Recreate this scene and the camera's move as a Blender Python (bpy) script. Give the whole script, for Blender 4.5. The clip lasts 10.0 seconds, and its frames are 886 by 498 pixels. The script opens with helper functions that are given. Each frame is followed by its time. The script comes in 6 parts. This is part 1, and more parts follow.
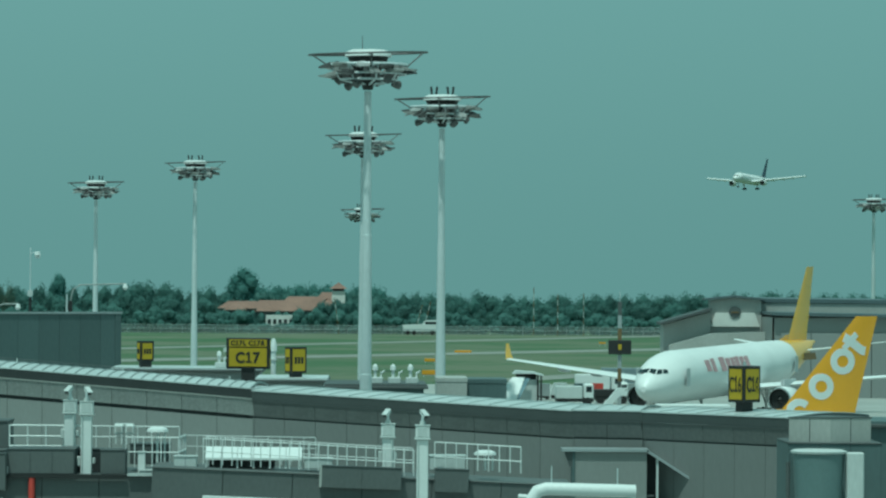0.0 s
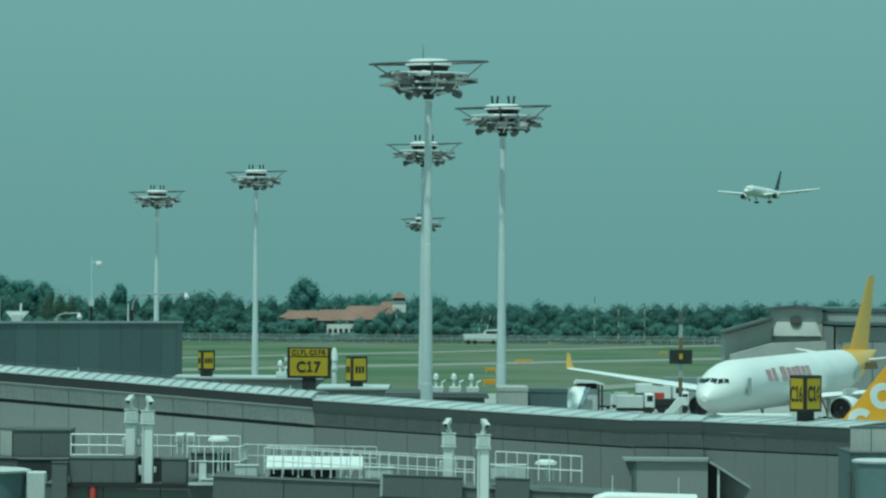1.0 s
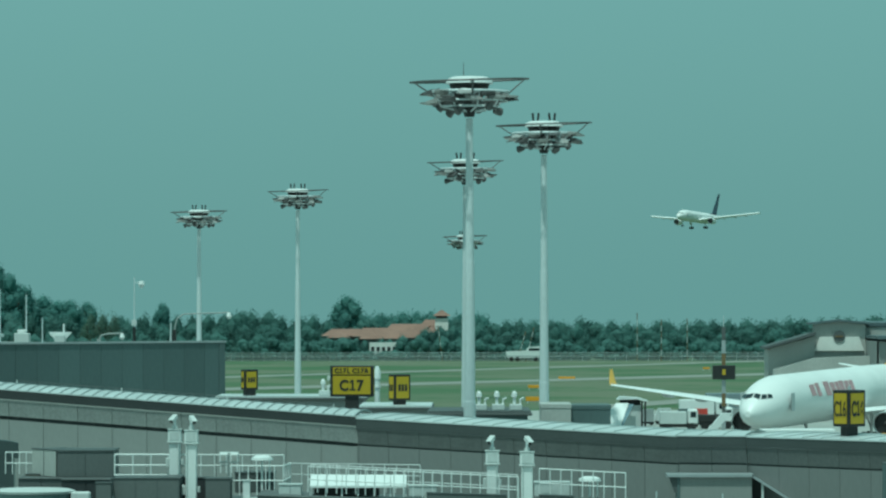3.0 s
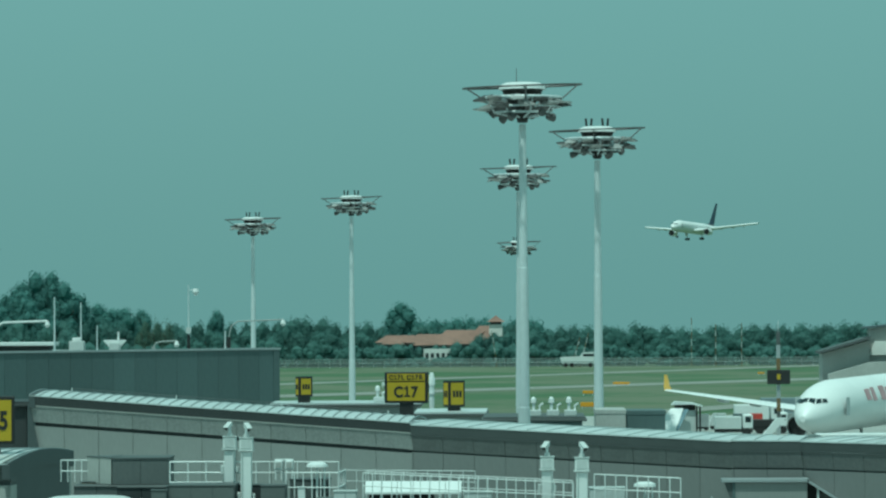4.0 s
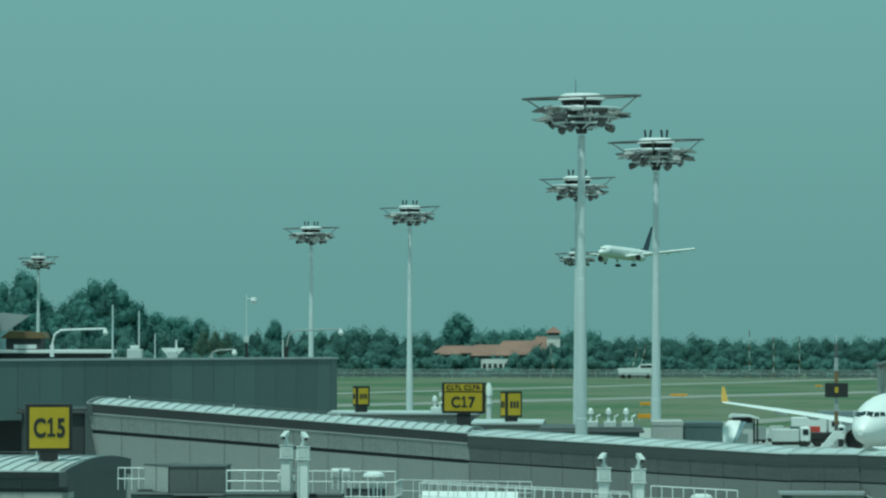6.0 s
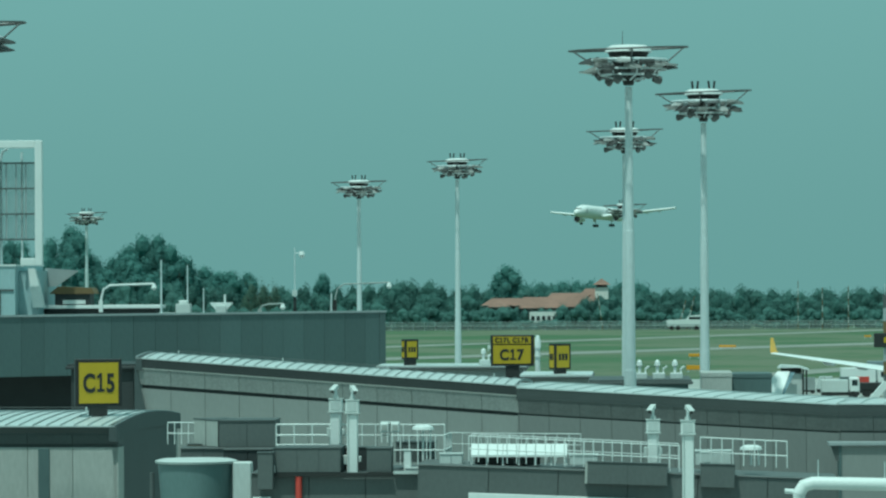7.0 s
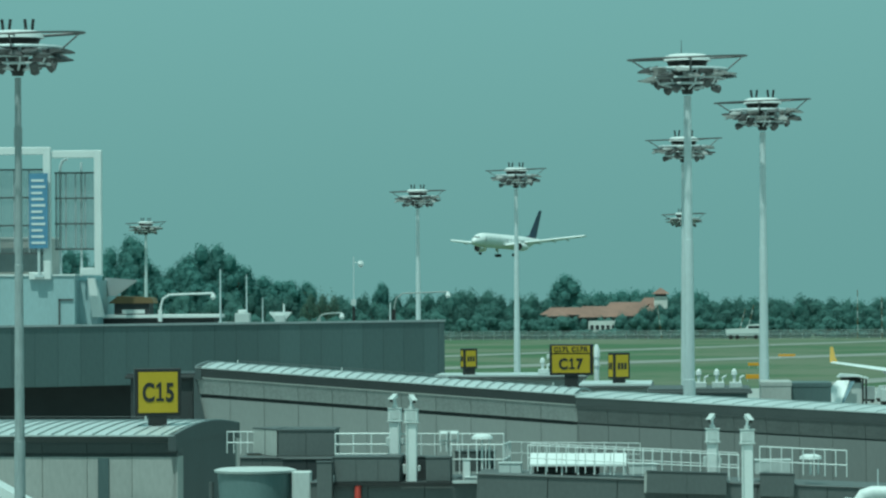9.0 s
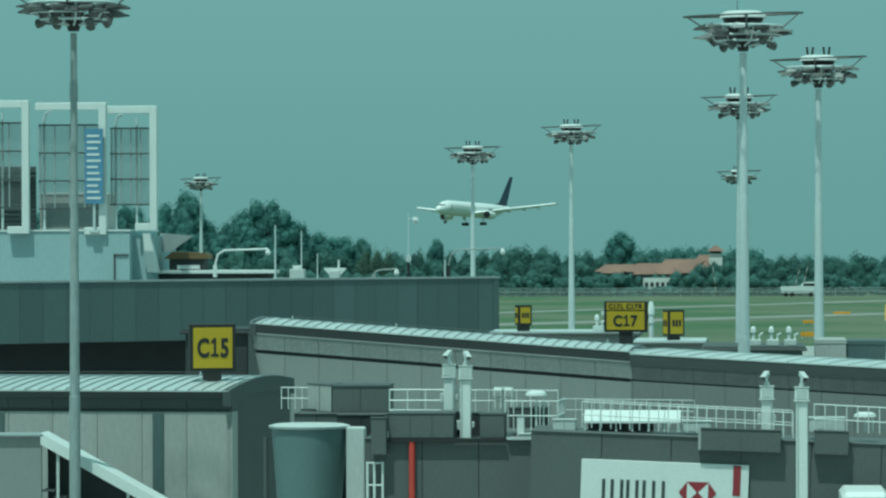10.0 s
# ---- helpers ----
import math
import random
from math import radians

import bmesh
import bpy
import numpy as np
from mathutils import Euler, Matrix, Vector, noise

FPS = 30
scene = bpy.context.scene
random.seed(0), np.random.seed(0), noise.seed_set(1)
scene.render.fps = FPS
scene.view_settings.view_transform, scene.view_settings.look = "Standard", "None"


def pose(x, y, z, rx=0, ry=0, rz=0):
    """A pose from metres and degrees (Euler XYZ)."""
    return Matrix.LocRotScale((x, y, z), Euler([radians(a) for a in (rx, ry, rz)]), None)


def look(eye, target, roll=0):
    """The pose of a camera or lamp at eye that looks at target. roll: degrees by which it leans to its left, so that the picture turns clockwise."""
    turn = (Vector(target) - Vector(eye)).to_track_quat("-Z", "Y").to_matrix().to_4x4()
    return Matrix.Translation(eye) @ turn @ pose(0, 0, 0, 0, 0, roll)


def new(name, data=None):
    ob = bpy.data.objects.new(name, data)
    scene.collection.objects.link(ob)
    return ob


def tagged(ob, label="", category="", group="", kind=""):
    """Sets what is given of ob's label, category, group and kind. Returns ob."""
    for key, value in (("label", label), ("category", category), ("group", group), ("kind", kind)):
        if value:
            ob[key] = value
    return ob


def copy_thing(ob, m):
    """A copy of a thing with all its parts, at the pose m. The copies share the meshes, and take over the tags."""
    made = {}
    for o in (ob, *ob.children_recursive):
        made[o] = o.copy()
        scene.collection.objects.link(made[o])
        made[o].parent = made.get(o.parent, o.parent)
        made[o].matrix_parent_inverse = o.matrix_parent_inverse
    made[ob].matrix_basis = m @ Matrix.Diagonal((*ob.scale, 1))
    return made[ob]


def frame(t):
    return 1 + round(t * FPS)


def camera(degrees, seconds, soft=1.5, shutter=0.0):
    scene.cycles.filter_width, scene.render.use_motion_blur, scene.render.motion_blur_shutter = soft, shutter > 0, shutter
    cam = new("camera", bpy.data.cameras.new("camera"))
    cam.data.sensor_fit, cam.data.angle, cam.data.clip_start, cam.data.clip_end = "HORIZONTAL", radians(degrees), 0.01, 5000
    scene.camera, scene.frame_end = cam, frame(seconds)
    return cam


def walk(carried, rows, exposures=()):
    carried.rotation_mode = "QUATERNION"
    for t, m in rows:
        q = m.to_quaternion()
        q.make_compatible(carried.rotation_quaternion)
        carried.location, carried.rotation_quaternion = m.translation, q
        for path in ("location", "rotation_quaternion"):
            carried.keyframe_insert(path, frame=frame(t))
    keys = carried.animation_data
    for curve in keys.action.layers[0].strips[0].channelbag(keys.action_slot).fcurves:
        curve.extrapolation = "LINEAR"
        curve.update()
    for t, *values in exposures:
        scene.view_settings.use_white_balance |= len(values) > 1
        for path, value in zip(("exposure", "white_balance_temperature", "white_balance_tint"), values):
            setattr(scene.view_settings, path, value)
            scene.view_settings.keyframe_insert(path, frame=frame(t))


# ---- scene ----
# The camera stands on a viewing deck and is turned by hand, through a long lens.
EYE = 15.5
cam = camera(13.155, 10.0, soft=2.3)
ROWS = [  # seconds, yaw to the left, pitch up, roll
    (0.0, -1.145, 0.434, 0.404),
    (0.2, -0.824, 0.419, 0.408),
    (0.5, -0.439, 0.687, 0.393),
    (0.8, -0.181, 0.763, 0.363),
    (1.0, -0.238, 0.567, 0.395),
    (1.2, -0.093, 0.702, 0.360),
    (1.5, -0.112, 0.732, 0.356),
    (1.8, 0.224, 0.777, 0.328),
    (2.0, 0.286, 0.708, 0.224),
    (2.2, 0.324, 0.519, 0.190),
    (3.3, 0.500, 0.897, -0.200),
    (3.5, 0.791, 0.889, -0.286),
    (3.8, 1.373, 0.837, -0.647),
    (4.0, 1.189, 0.922, -0.334),
    (4.2, 1.386, 0.730, -0.306),
    (4.4, 0.828, 0.987, 0.098),
    (4.5, 1.054, 0.915, 0.175),
    (4.7, 0.863, 0.823, 0.332),
    (4.8, 0.412, 1.027, 0.294),
    (5.0, 1.056, 0.920, 0.300),
    (5.2, 1.242, 1.058, 0.356),
    (5.5, 0.697, 1.114, 0.235),
    (5.7, 1.482, 1.097, 0.386),
    (6.8, 2.535, 0.640, -0.200),
    (7.0, 2.771, 0.377, -0.310),
    (7.2, 2.971, 0.385, -0.314),
    (7.5, 3.114, 0.689, -0.166),
    (7.8, 3.283, 0.404, -0.184),
    (8.0, 3.666, 0.536, -0.278),
    (8.2, 3.483, 0.575, -0.215),
    (8.5, 3.632, 0.991, -0.150),
    (8.8, 3.824, 0.565, -0.460),
    (9.0, 3.648, 0.520, -0.357),
    (9.2, 3.880, 0.515, -0.344),
    (9.5, 3.786, 0.635, -0.431),
    (9.8, 4.448, 0.077, -0.347),
    (10.0, 4.468, -0.126, -0.173),
]
walk(cam, [(t, pose(0, 0, EYE, 0, 0, yaw) @ pose(0, 0, 0, 90 + pitch, 0, 0) @ pose(0, 0, 0, 0, 0, roll)) for t, yaw, pitch, roll in ROWS],
     exposures=[(0.0, -0.13, 5350, -27), (0.6, -0.10, 5350, -27), (1.0, -0.03, 5350, -27), (2.0, -0.03, 5350, -27), (6.0, -0.04, 5350, -27), (7.0, 0.05, 5350, -27), (9.5, 0.07, 5350, -27), (10.0, 0.02, 5350, -27)])

# ---- daylight: hazy tropical noon ----
SUN_DIR = Vector((-0.15, -0.35, 0.925)).normalized()
world = bpy.data.worlds.new("sky")
scene.world = world
world.use_nodes = True
wn = world.node_tree
sky = wn.nodes.new("ShaderNodeTexSky")
sky.sky_type, sky.sun_disc = "NISHITA", False
sky.sun_elevation = math.asin(SUN_DIR.z)
sky.sun_rotation = math.atan2(SUN_DIR.x, SUN_DIR.y)
sky.dust_density, sky.air_density = 4.0, 1.0
dim = wn.nodes.new("ShaderNodeMixRGB")
dim.blend_type = "MULTIPLY"
dim.inputs[0].default_value = 1.0
dim.inputs[2].default_value = (0.06, 0.06, 0.06, 1)
haze = wn.nodes.new("ShaderNodeMixRGB")
haze.inputs[0].default_value = 0.85
haze.inputs[2].default_value = (0.255, 0.388, 0.380, 1)
wn.links.new(sky.outputs[0], dim.inputs[1])
wn.links.new(dim.outputs[0], haze.inputs[1])
# the haze is a little duller towards the horizon
wc = wn.nodes.new("ShaderNodeTexCoord")
ws = wn.nodes.new("ShaderNodeSeparateXYZ")
wr = wn.nodes.new("ShaderNodeMapRange")
wr.interpolation_type = "SMOOTHSTEP"
wr.inputs[1].default_value, wr.inputs[2].default_value = -0.02, 0.16
wr.inputs[3].default_value, wr.inputs[4].default_value = 0.93, 1.13
wm = wn.nodes.new("ShaderNodeVectorMath")
wm.operation = "SCALE"
wn.links.new(wc.outputs["Generated"], ws.inputs[0])
wn.links.new(ws.outputs["Z"], wr.inputs[0])
wn.links.new(haze.outputs[0], wm.inputs[0])
wn.links.new(wr.outputs[0], wm.inputs["Scale"])
wn.links.new(wm.outputs[0], wn.nodes["Background"].inputs["Color"])
wn.nodes["Background"].inputs["Strength"].default_value = 1.0
sun_data = bpy.data.lights.new("sun", "SUN")
sun_data.energy, sun_data.angle, sun_data.color = 2.8, radians(1.5), (1.0, 0.925, 0.865)
sun = new("sun", sun_data)
sun.matrix_world = look(SUN_DIR * 100, (0, 0, 0))


# ---- materials ----
def surface(name, colour, rough=0.6, metal=0.0, spread=0.18, scale=2.0, fine=25.0, bump=0.0, each=0.0, streak=1.0, coat=0.0):
    """A weathered surface: large stains and fine grain on a base colour. each: variation from piece to piece."""
    m = bpy.data.materials.new(name)
    m.use_nodes = True
    n, l = m.node_tree.nodes, m.node_tree.links
    b = n["Principled BSDF"]
    b.inputs["Roughness"].default_value, b.inputs["Metallic"].default_value = rough, metal
    b.inputs["Coat Weight"].default_value = coat
    co = n.new("ShaderNodeTexCoord")
    mp = n.new("ShaderNodeMapping")
    mp.inputs["Scale"].default_value = (1, 1, 1 / streak)
    l.new(co.outputs["Object"], mp.inputs["Vector"])
    big, small = n.new("ShaderNodeTexNoise"), n.new("ShaderNodeTexNoise")
    big.inputs["Scale"].default_value, small.inputs["Scale"].default_value = 1 / scale, fine / scale
    big.inputs["Detail"].default_value = 5
    l.new(mp.outputs[0], big.inputs["Vector"])
    l.new(mp.outputs[0], small.inputs["Vector"])
    add = n.new("ShaderNodeMath")
    add.operation = "ADD"
    l.new(big.outputs["Fac"], add.inputs[0])
    l.new(small.outputs["Fac"], add.inputs[1])
    rng = n.new("ShaderNodeMapRange")
    rng.inputs[1].default_value, rng.inputs[2].default_value = 0.7, 1.3
    rng.inputs[3].default_value, rng.inputs[4].default_value = 1 - spread, 1 + spread
    l.new(add.outputs[0], rng.inputs[0])
    last = rng.outputs[0]
    if each:
        info = n.new("ShaderNodeObjectInfo")
        er = n.new("ShaderNodeMapRange")
        er.inputs[3].default_value, er.inputs[4].default_value = 1 - each, 1 + each
        l.new(info.outputs["Random"], er.inputs[0])
        mul = n.new("ShaderNodeMath")
        mul.operation = "MULTIPLY"
        l.new(last, mul.inputs[0])
        l.new(er.outputs[0], mul.inputs[1])
        last = mul.outputs[0]
    vec = n.new("ShaderNodeVectorMath")
    vec.operation = "SCALE"
    vec.inputs[0].default_value = colour
    l.new(last, vec.inputs["Scale"])
    l.new(vec.outputs[0], b.inputs["Base Color"])
    if bump:
        bp = n.new("ShaderNodeBump")
        bp.inputs["Strength"].default_value, bp.inputs["Distance"].default_value = bump, 0.05
        l.new(small.outputs["Fac"], bp.inputs["Height"])
        l.new(bp.outputs[0], b.inputs["Normal"])
    return m


def two_tone(name, a, c, scale, rough=0.9, low=0.42, high=0.6, fine=12.0):
    """Ground cover of two colours in patches."""
    m = bpy.data.materials.new(name)
    m.use_nodes = True
    n, l = m.node_tree.nodes, m.node_tree.links
    b = n["Principled BSDF"]
    b.inputs["Roughness"].default_value = rough
    b.inputs["Specular IOR Level"].default_value = 0.15
    co = n.new("ShaderNodeTexCoord")
    big, small = n.new("ShaderNodeTexNoise"), n.new("ShaderNodeTexNoise")
    big.inputs["Scale"].default_value, small.inputs["Scale"].default_value = 1 / scale, fine / scale
    big.inputs["Detail"].default_value, small.inputs["Detail"].default_value = 6, 4
    l.new(co.outputs["Object"], big.inputs["Vector"])
    l.new(co.outputs["Object"], small.inputs["Vector"])
    mix = n.new("ShaderNodeMath")
    mix.operation = "MULTIPLY_ADD"
    mix.inputs[1].default_value = 0.35
    l.new(small.outputs["Fac"], mix.inputs[0])
    l.new(big.outputs["Fac"], mix.inputs[2])
    rng = n.new("ShaderNodeMapRange")
    rng.inputs[1].default_value, rng.inputs[2].default_value = low + 0.17, high + 0.17
    l.new(mix.outputs[0], rng.inputs[0])
    col = n.new("ShaderNodeMixRGB")
    col.inputs[1].default_value, col.inputs[2].default_value = (*a, 1), (*c, 1)
    l.new(rng.outputs[0], col.inputs[0])
    l.new(col.outputs[0], b.inputs["Base Color"])
    return m


def leafy(name, colour, each):
    """Thin leaves: part of the light that falls on one side leaves by the other."""
    m = surface(name, colour, 0.9, spread=0.22, scale=5.0, fine=8, each=each)
    n, l = m.node_tree.nodes, m.node_tree.links
    b = n["Principled BSDF"]
    b.inputs["Specular IOR Level"].default_value = 0.1
    thin, mix = n.new("ShaderNodeBsdfTranslucent"), n.new("ShaderNodeMixShader")
    mix.inputs[0].default_value = 0.46
    l.new(b.inputs["Base Color"].links[0].from_socket, thin.inputs["Color"])
    l.new(b.outputs[0], mix.inputs[1])
    l.new(thin.outputs[0], mix.inputs[2])
    l.new(mix.outputs[0], n["Material Output"].inputs["Surface"])
    return m


GRASS = two_tone("grass", (0.082, 0.136, 0.070), (0.148, 0.168, 0.113), 48.0)
CONCRETE = surface("apron concrete", (0.34, 0.35, 0.33), 0.85, spread=0.15, scale=12)
TARMAC = surface("taxiway tarmac", (0.25, 0.255, 0.225), 0.85, spread=0.15, scale=25)
ROOF = surface("silver roof sheet", (0.565, 0.60, 0.60), 0.45, 0.16, spread=0.10, scale=3, each=0.06)
SEAM = surface("roof seam", (0.36, 0.39, 0.4), 0.5, 0.2, spread=0.1)
FASCIA = surface("dark grey fascia", (0.085, 0.095, 0.095), 0.6, spread=0.12, scale=3)
CLAD = surface("grey cladding", (0.255, 0.266, 0.258), 0.6, spread=0.05, scale=4, each=0.03, streak=3)
# colour noise stands in for wavy reflections in the metal band
BAND = surface("reflection-mottled cladding", (0.29, 0.302, 0.294), 0.42, 0.25, spread=0.16, scale=1.6, fine=9, each=0.04, bump=0.25)
# dark grey carries the shade under the roof edge in its colour
SOFFIT = surface("dark grey soffit shade", (0.066, 0.075, 0.075), 0.6, spread=0.15, scale=2, streak=0.4)
CLAD_DARK = surface("slate grey cladding", (0.094, 0.130, 0.132), 0.55, spread=0.10, scale=4, each=0.12, streak=4)
CLAD_PALE = surface("pale grey cladding", (0.40, 0.405, 0.385), 0.6, spread=0.10, scale=3, each=0.04, streak=3)
# band below the eave; the overhang's shade is put into its dark tone
CLAD_BAND = surface("shaded band cladding", (0.128, 0.136, 0.134), 0.5, 0.15, spread=0.14, scale=1.8, fine=9, each=0.05)
# shaded copy of the grey cladding, for walls that catch less light
CLAD_SHADE = surface("shaded grey cladding", (0.180, 0.188, 0.184), 0.6, spread=0.05, scale=4, each=0.03, streak=3)
CLAD_BRIDGE = surface("bridge grey cladding", (0.108, 0.118, 0.117), 0.6, spread=0.10, scale=3, each=0.06, streak=2)
# near-black paints the shade that the roof overhang throws
EAVE = surface("near-black eave shade", (0.04, 0.045, 0.046), 0.6, spread=0.15, scale=3)
# darker cladding copy; shade on the end walls is in its colour
CLAD_END = surface("charcoal shaded-end cladding", (0.068, 0.082, 0.084), 0.6, spread=0.12, scale=3, streak=3)
TAN = surface("tan hose", (0.36, 0.28, 0.2), 0.7, spread=0.2)
# near-black for joints, and for shade painted into recesses and openings
GAP = surface("dark joints and recess shade", (0.035, 0.04, 0.042), 0.7, spread=0.2)
GLASS = surface("dark tinted glass", (0.02, 0.03, 0.035), 0.12, spread=0.1)
WHITE = surface("white painted steel", (0.72, 0.74, 0.73), 0.45, spread=0.05, scale=2.5)
OFFWHITE = surface("weathered white paint", (0.54, 0.57, 0.56), 0.6, spread=0.08, scale=3, streak=3)
GALV = surface("galvanised mast steel", (0.6, 0.655, 0.665), 0.5, 0.1, spread=0.08, scale=2, streak=5)
DULL = surface("darker mast steel", (0.33, 0.37, 0.375), 0.55, 0.1, spread=0.18, scale=3, streak=6)
LAMPGREY = surface("lamp housing grey", (0.12, 0.12, 0.12), 0.5, 0.3, spread=0.3)
LAMPLIGHT = surface("pale lamp casing", (0.36, 0.36, 0.35), 0.45, 0.2, spread=0.2, each=0.15)
YELLOW = surface("yellow sign sheet", (0.47, 0.33, 0.015), 0.5, spread=0.06)
BLACK = surface("black paint", (0.02, 0.02, 0.02), 0.55, spread=0.2)
TAILYELLOW = surface("yellow aircraft paint", (0.85, 0.47, 0.03), 0.3, spread=0.04, coat=0.4)
TAILORANGE = surface("orange yellow aircraft paint", (0.85, 0.40, 0.015), 0.3, spread=0.04, coat=0.4)
AIRWHITE = surface("white aircraft paint", (0.8, 0.81, 0.8), 0.42, spread=0.06, scale=3, coat=0.1)
AIRGREY = surface("grey wing paint", (0.5, 0.52, 0.53), 0.35, spread=0.07, scale=2)
NAVY = surface("navy aircraft paint", (0.03, 0.045, 0.09), 0.35, spread=0.08)
METAL = surface("bare metal", (0.55, 0.55, 0.55), 0.3, 0.9, spread=0.1)
RUBBER = surface("tyre rubber", (0.02, 0.02, 0.02), 0.8, spread=0.2)
RED = surface("red paint", (0.5, 0.06, 0.045), 0.5, spread=0.12)
DARKRED = surface("dark red print", (0.25, 0.028, 0.04), 0.5, spread=0.06)
PINK = surface("faded red print", (0.46, 0.27, 0.29), 0.4, spread=0.1)
BLUE = surface("blue sign sheet", (0.13, 0.26, 0.40), 0.5, spread=0.08)
TEAL = surface("grey green drum cladding", (0.15, 0.21, 0.212), 0.45, spread=0.08, scale=2, streak=3)
# tile red is dulled so that the colour carries distance haze
TILE = surface("haze-dulled terracotta tiles", (0.24, 0.142, 0.11), 0.8, spread=0.25, scale=5)
BARK = surface("bark", (0.12, 0.09, 0.07), 0.9, spread=0.3)
# distance haze is mixed into this green, lifting and bluing it
LEAF = leafy("haze-lifted foliage", (0.124, 0.222, 0.200), 0.12)
LEAF_PALE = leafy("pale foliage", (0.17, 0.24, 0.19), 0.12)
# leaf colour with more haze painted in, for far and tall trees
LEAF_HAZE = leafy("haze-blued foliage", (0.145, 0.275, 0.255), 0.08)
WALLWHITE = surface("white wall", (0.75, 0.74, 0.7), 0.7, spread=0.08)
STAIRBLUE = surface("blue stair panel", (0.08, 0.16, 0.2), 0.5, spread=0.1)
BROWN = surface("brown roof sheet", (0.16, 0.11, 0.05), 0.7, spread=0.2)
OCHRE = surface("ochre marker paint", (0.7, 0.33, 0.02), 0.6, spread=0.1)


# ---- mesh helpers ----
def thing(name, m, label, category, group="", kind=""):
    ob = new(name)
    ob.matrix_basis = m
    return tagged(ob, label, category, group, kind)


def mesh_of(name, bm, material, smooth=False):
    bmesh.ops.recalc_face_normals(bm, faces=bm.faces)
    me = bpy.data.meshes.new(name)
    bm.to_mesh(me)
    bm.free()
    me.materials.append(material)
    if smooth:
        for p in me.polygons:
            p.use_smooth = True
        me.set_sharp_from_angle(angle=radians(38))
    return me


def part(name, bm, material, parent=None, label="", smooth=False, m=None):
    ob = new(name, mesh_of(name, bm, material, smooth))
    if parent:
        ob.parent = parent
    if m:
        ob.matrix_basis = m
    return tagged(ob, label)


def share(name, me, parent, m, label=""):
    ob = new(name, me)
    ob.parent = parent
    ob.matrix_basis = m
    return tagged(ob, label)


def box(x0, x1, y0, y1, z0, z1, bm=None, bevel=0.0, m=None):
    bm = bm or bmesh.new()
    vs = [bm.verts.new((x, y, z)) for x in (x0, x1) for y in (y0, y1) for z in (z0, z1)]
    fs = [bm.faces.new([vs[i] for i in f]) for f in ((0, 1, 3, 2), (4, 6, 7, 5), (0, 4, 5, 1), (2, 3, 7, 6), (0, 2, 6, 4), (1, 5, 7, 3))]
    if m:
        bmesh.ops.transform(bm, matrix=m, verts=vs)
    if bevel:
        bmesh.ops.bevel(bm, geom=list({e for f in fs for e in f.edges}), offset=bevel, segments=1, affect="EDGES")
    return bm


def loft(rings, bm=None, caps=True, closed=True):
    bm = bm or bmesh.new()
    vr = [[bm.verts.new(p) for p in r] for r in rings]
    n = len(vr[0])
    for a, b in zip(vr, vr[1:]):
        for i in range(n if closed else n - 1):
            j = (i + 1) % n
            bm.faces.new((a[i], a[j], b[j], b[i]))
    if caps and closed:
        bm.faces.new(vr[0][::-1])
        bm.faces.new(vr[-1])
    return bm


def circle(c, axis, r, n=12, squash=1.0):
    axis = Vector(axis).normalized()
    side = axis.cross(Vector((0, 0, 1)))
    side = side.normalized() if side.length > 1e-4 else Vector((1, 0, 0))
    up = side.cross(axis).normalized()
    return [Vector(c) + side * r * math.cos(2 * math.pi * i / n) + up * r * squash * math.sin(2 * math.pi * i / n) for i in range(n)]


def rod(p0, p1, r0, r1=None, n=8, bm=None, caps=True):
    p0, p1 = Vector(p0), Vector(p1)
    return loft([circle(p0, p1 - p0, r0, n), circle(p1, p1 - p0, r0 if r1 is None else r1, n)], bm, caps)


def bent(points, r, n=8, bm=None):
    """A pipe through points, with mitred bends."""
    pts = [Vector(p) for p in points]
    rings = []
    for i, p in enumerate(pts):
        a = (p - pts[i - 1]).normalized() if i else (pts[1] - p).normalized()
        b = (pts[i + 1] - p).normalized() if i < len(pts) - 1 else a
        rings.append(circle(p, a + b, r, n))
    return loft(rings, bm)


def plate(outline, thick, bm=None, m=None):
    """An outline in x, z, given thickness along y."""
    bm = bm or bmesh.new()
    a = [bm.verts.new((x, -thick / 2, z)) for x, z in outline]
    b = [bm.verts.new((x, thick / 2, z)) for x, z in outline]
    n = len(a)
    bm.faces.new(a)
    bm.faces.new(b[::-1])
    for i in range(n):
        bm.faces.new((a[i], b[i], b[(i + 1) % n], a[(i + 1) % n]))
    if m:
        bmesh.ops.transform(bm, matrix=m, verts=a + b)
    return bm


ONE = [(0.04, 0), (0.64, 0), (0.64, 0.15), (0.43, 0.15), (0.43, 1), (0.28, 1), (0.05, 0.84), (0.05, 0.68), (0.25, 0.76), (0.25, 0.15), (0.04, 0.15)]


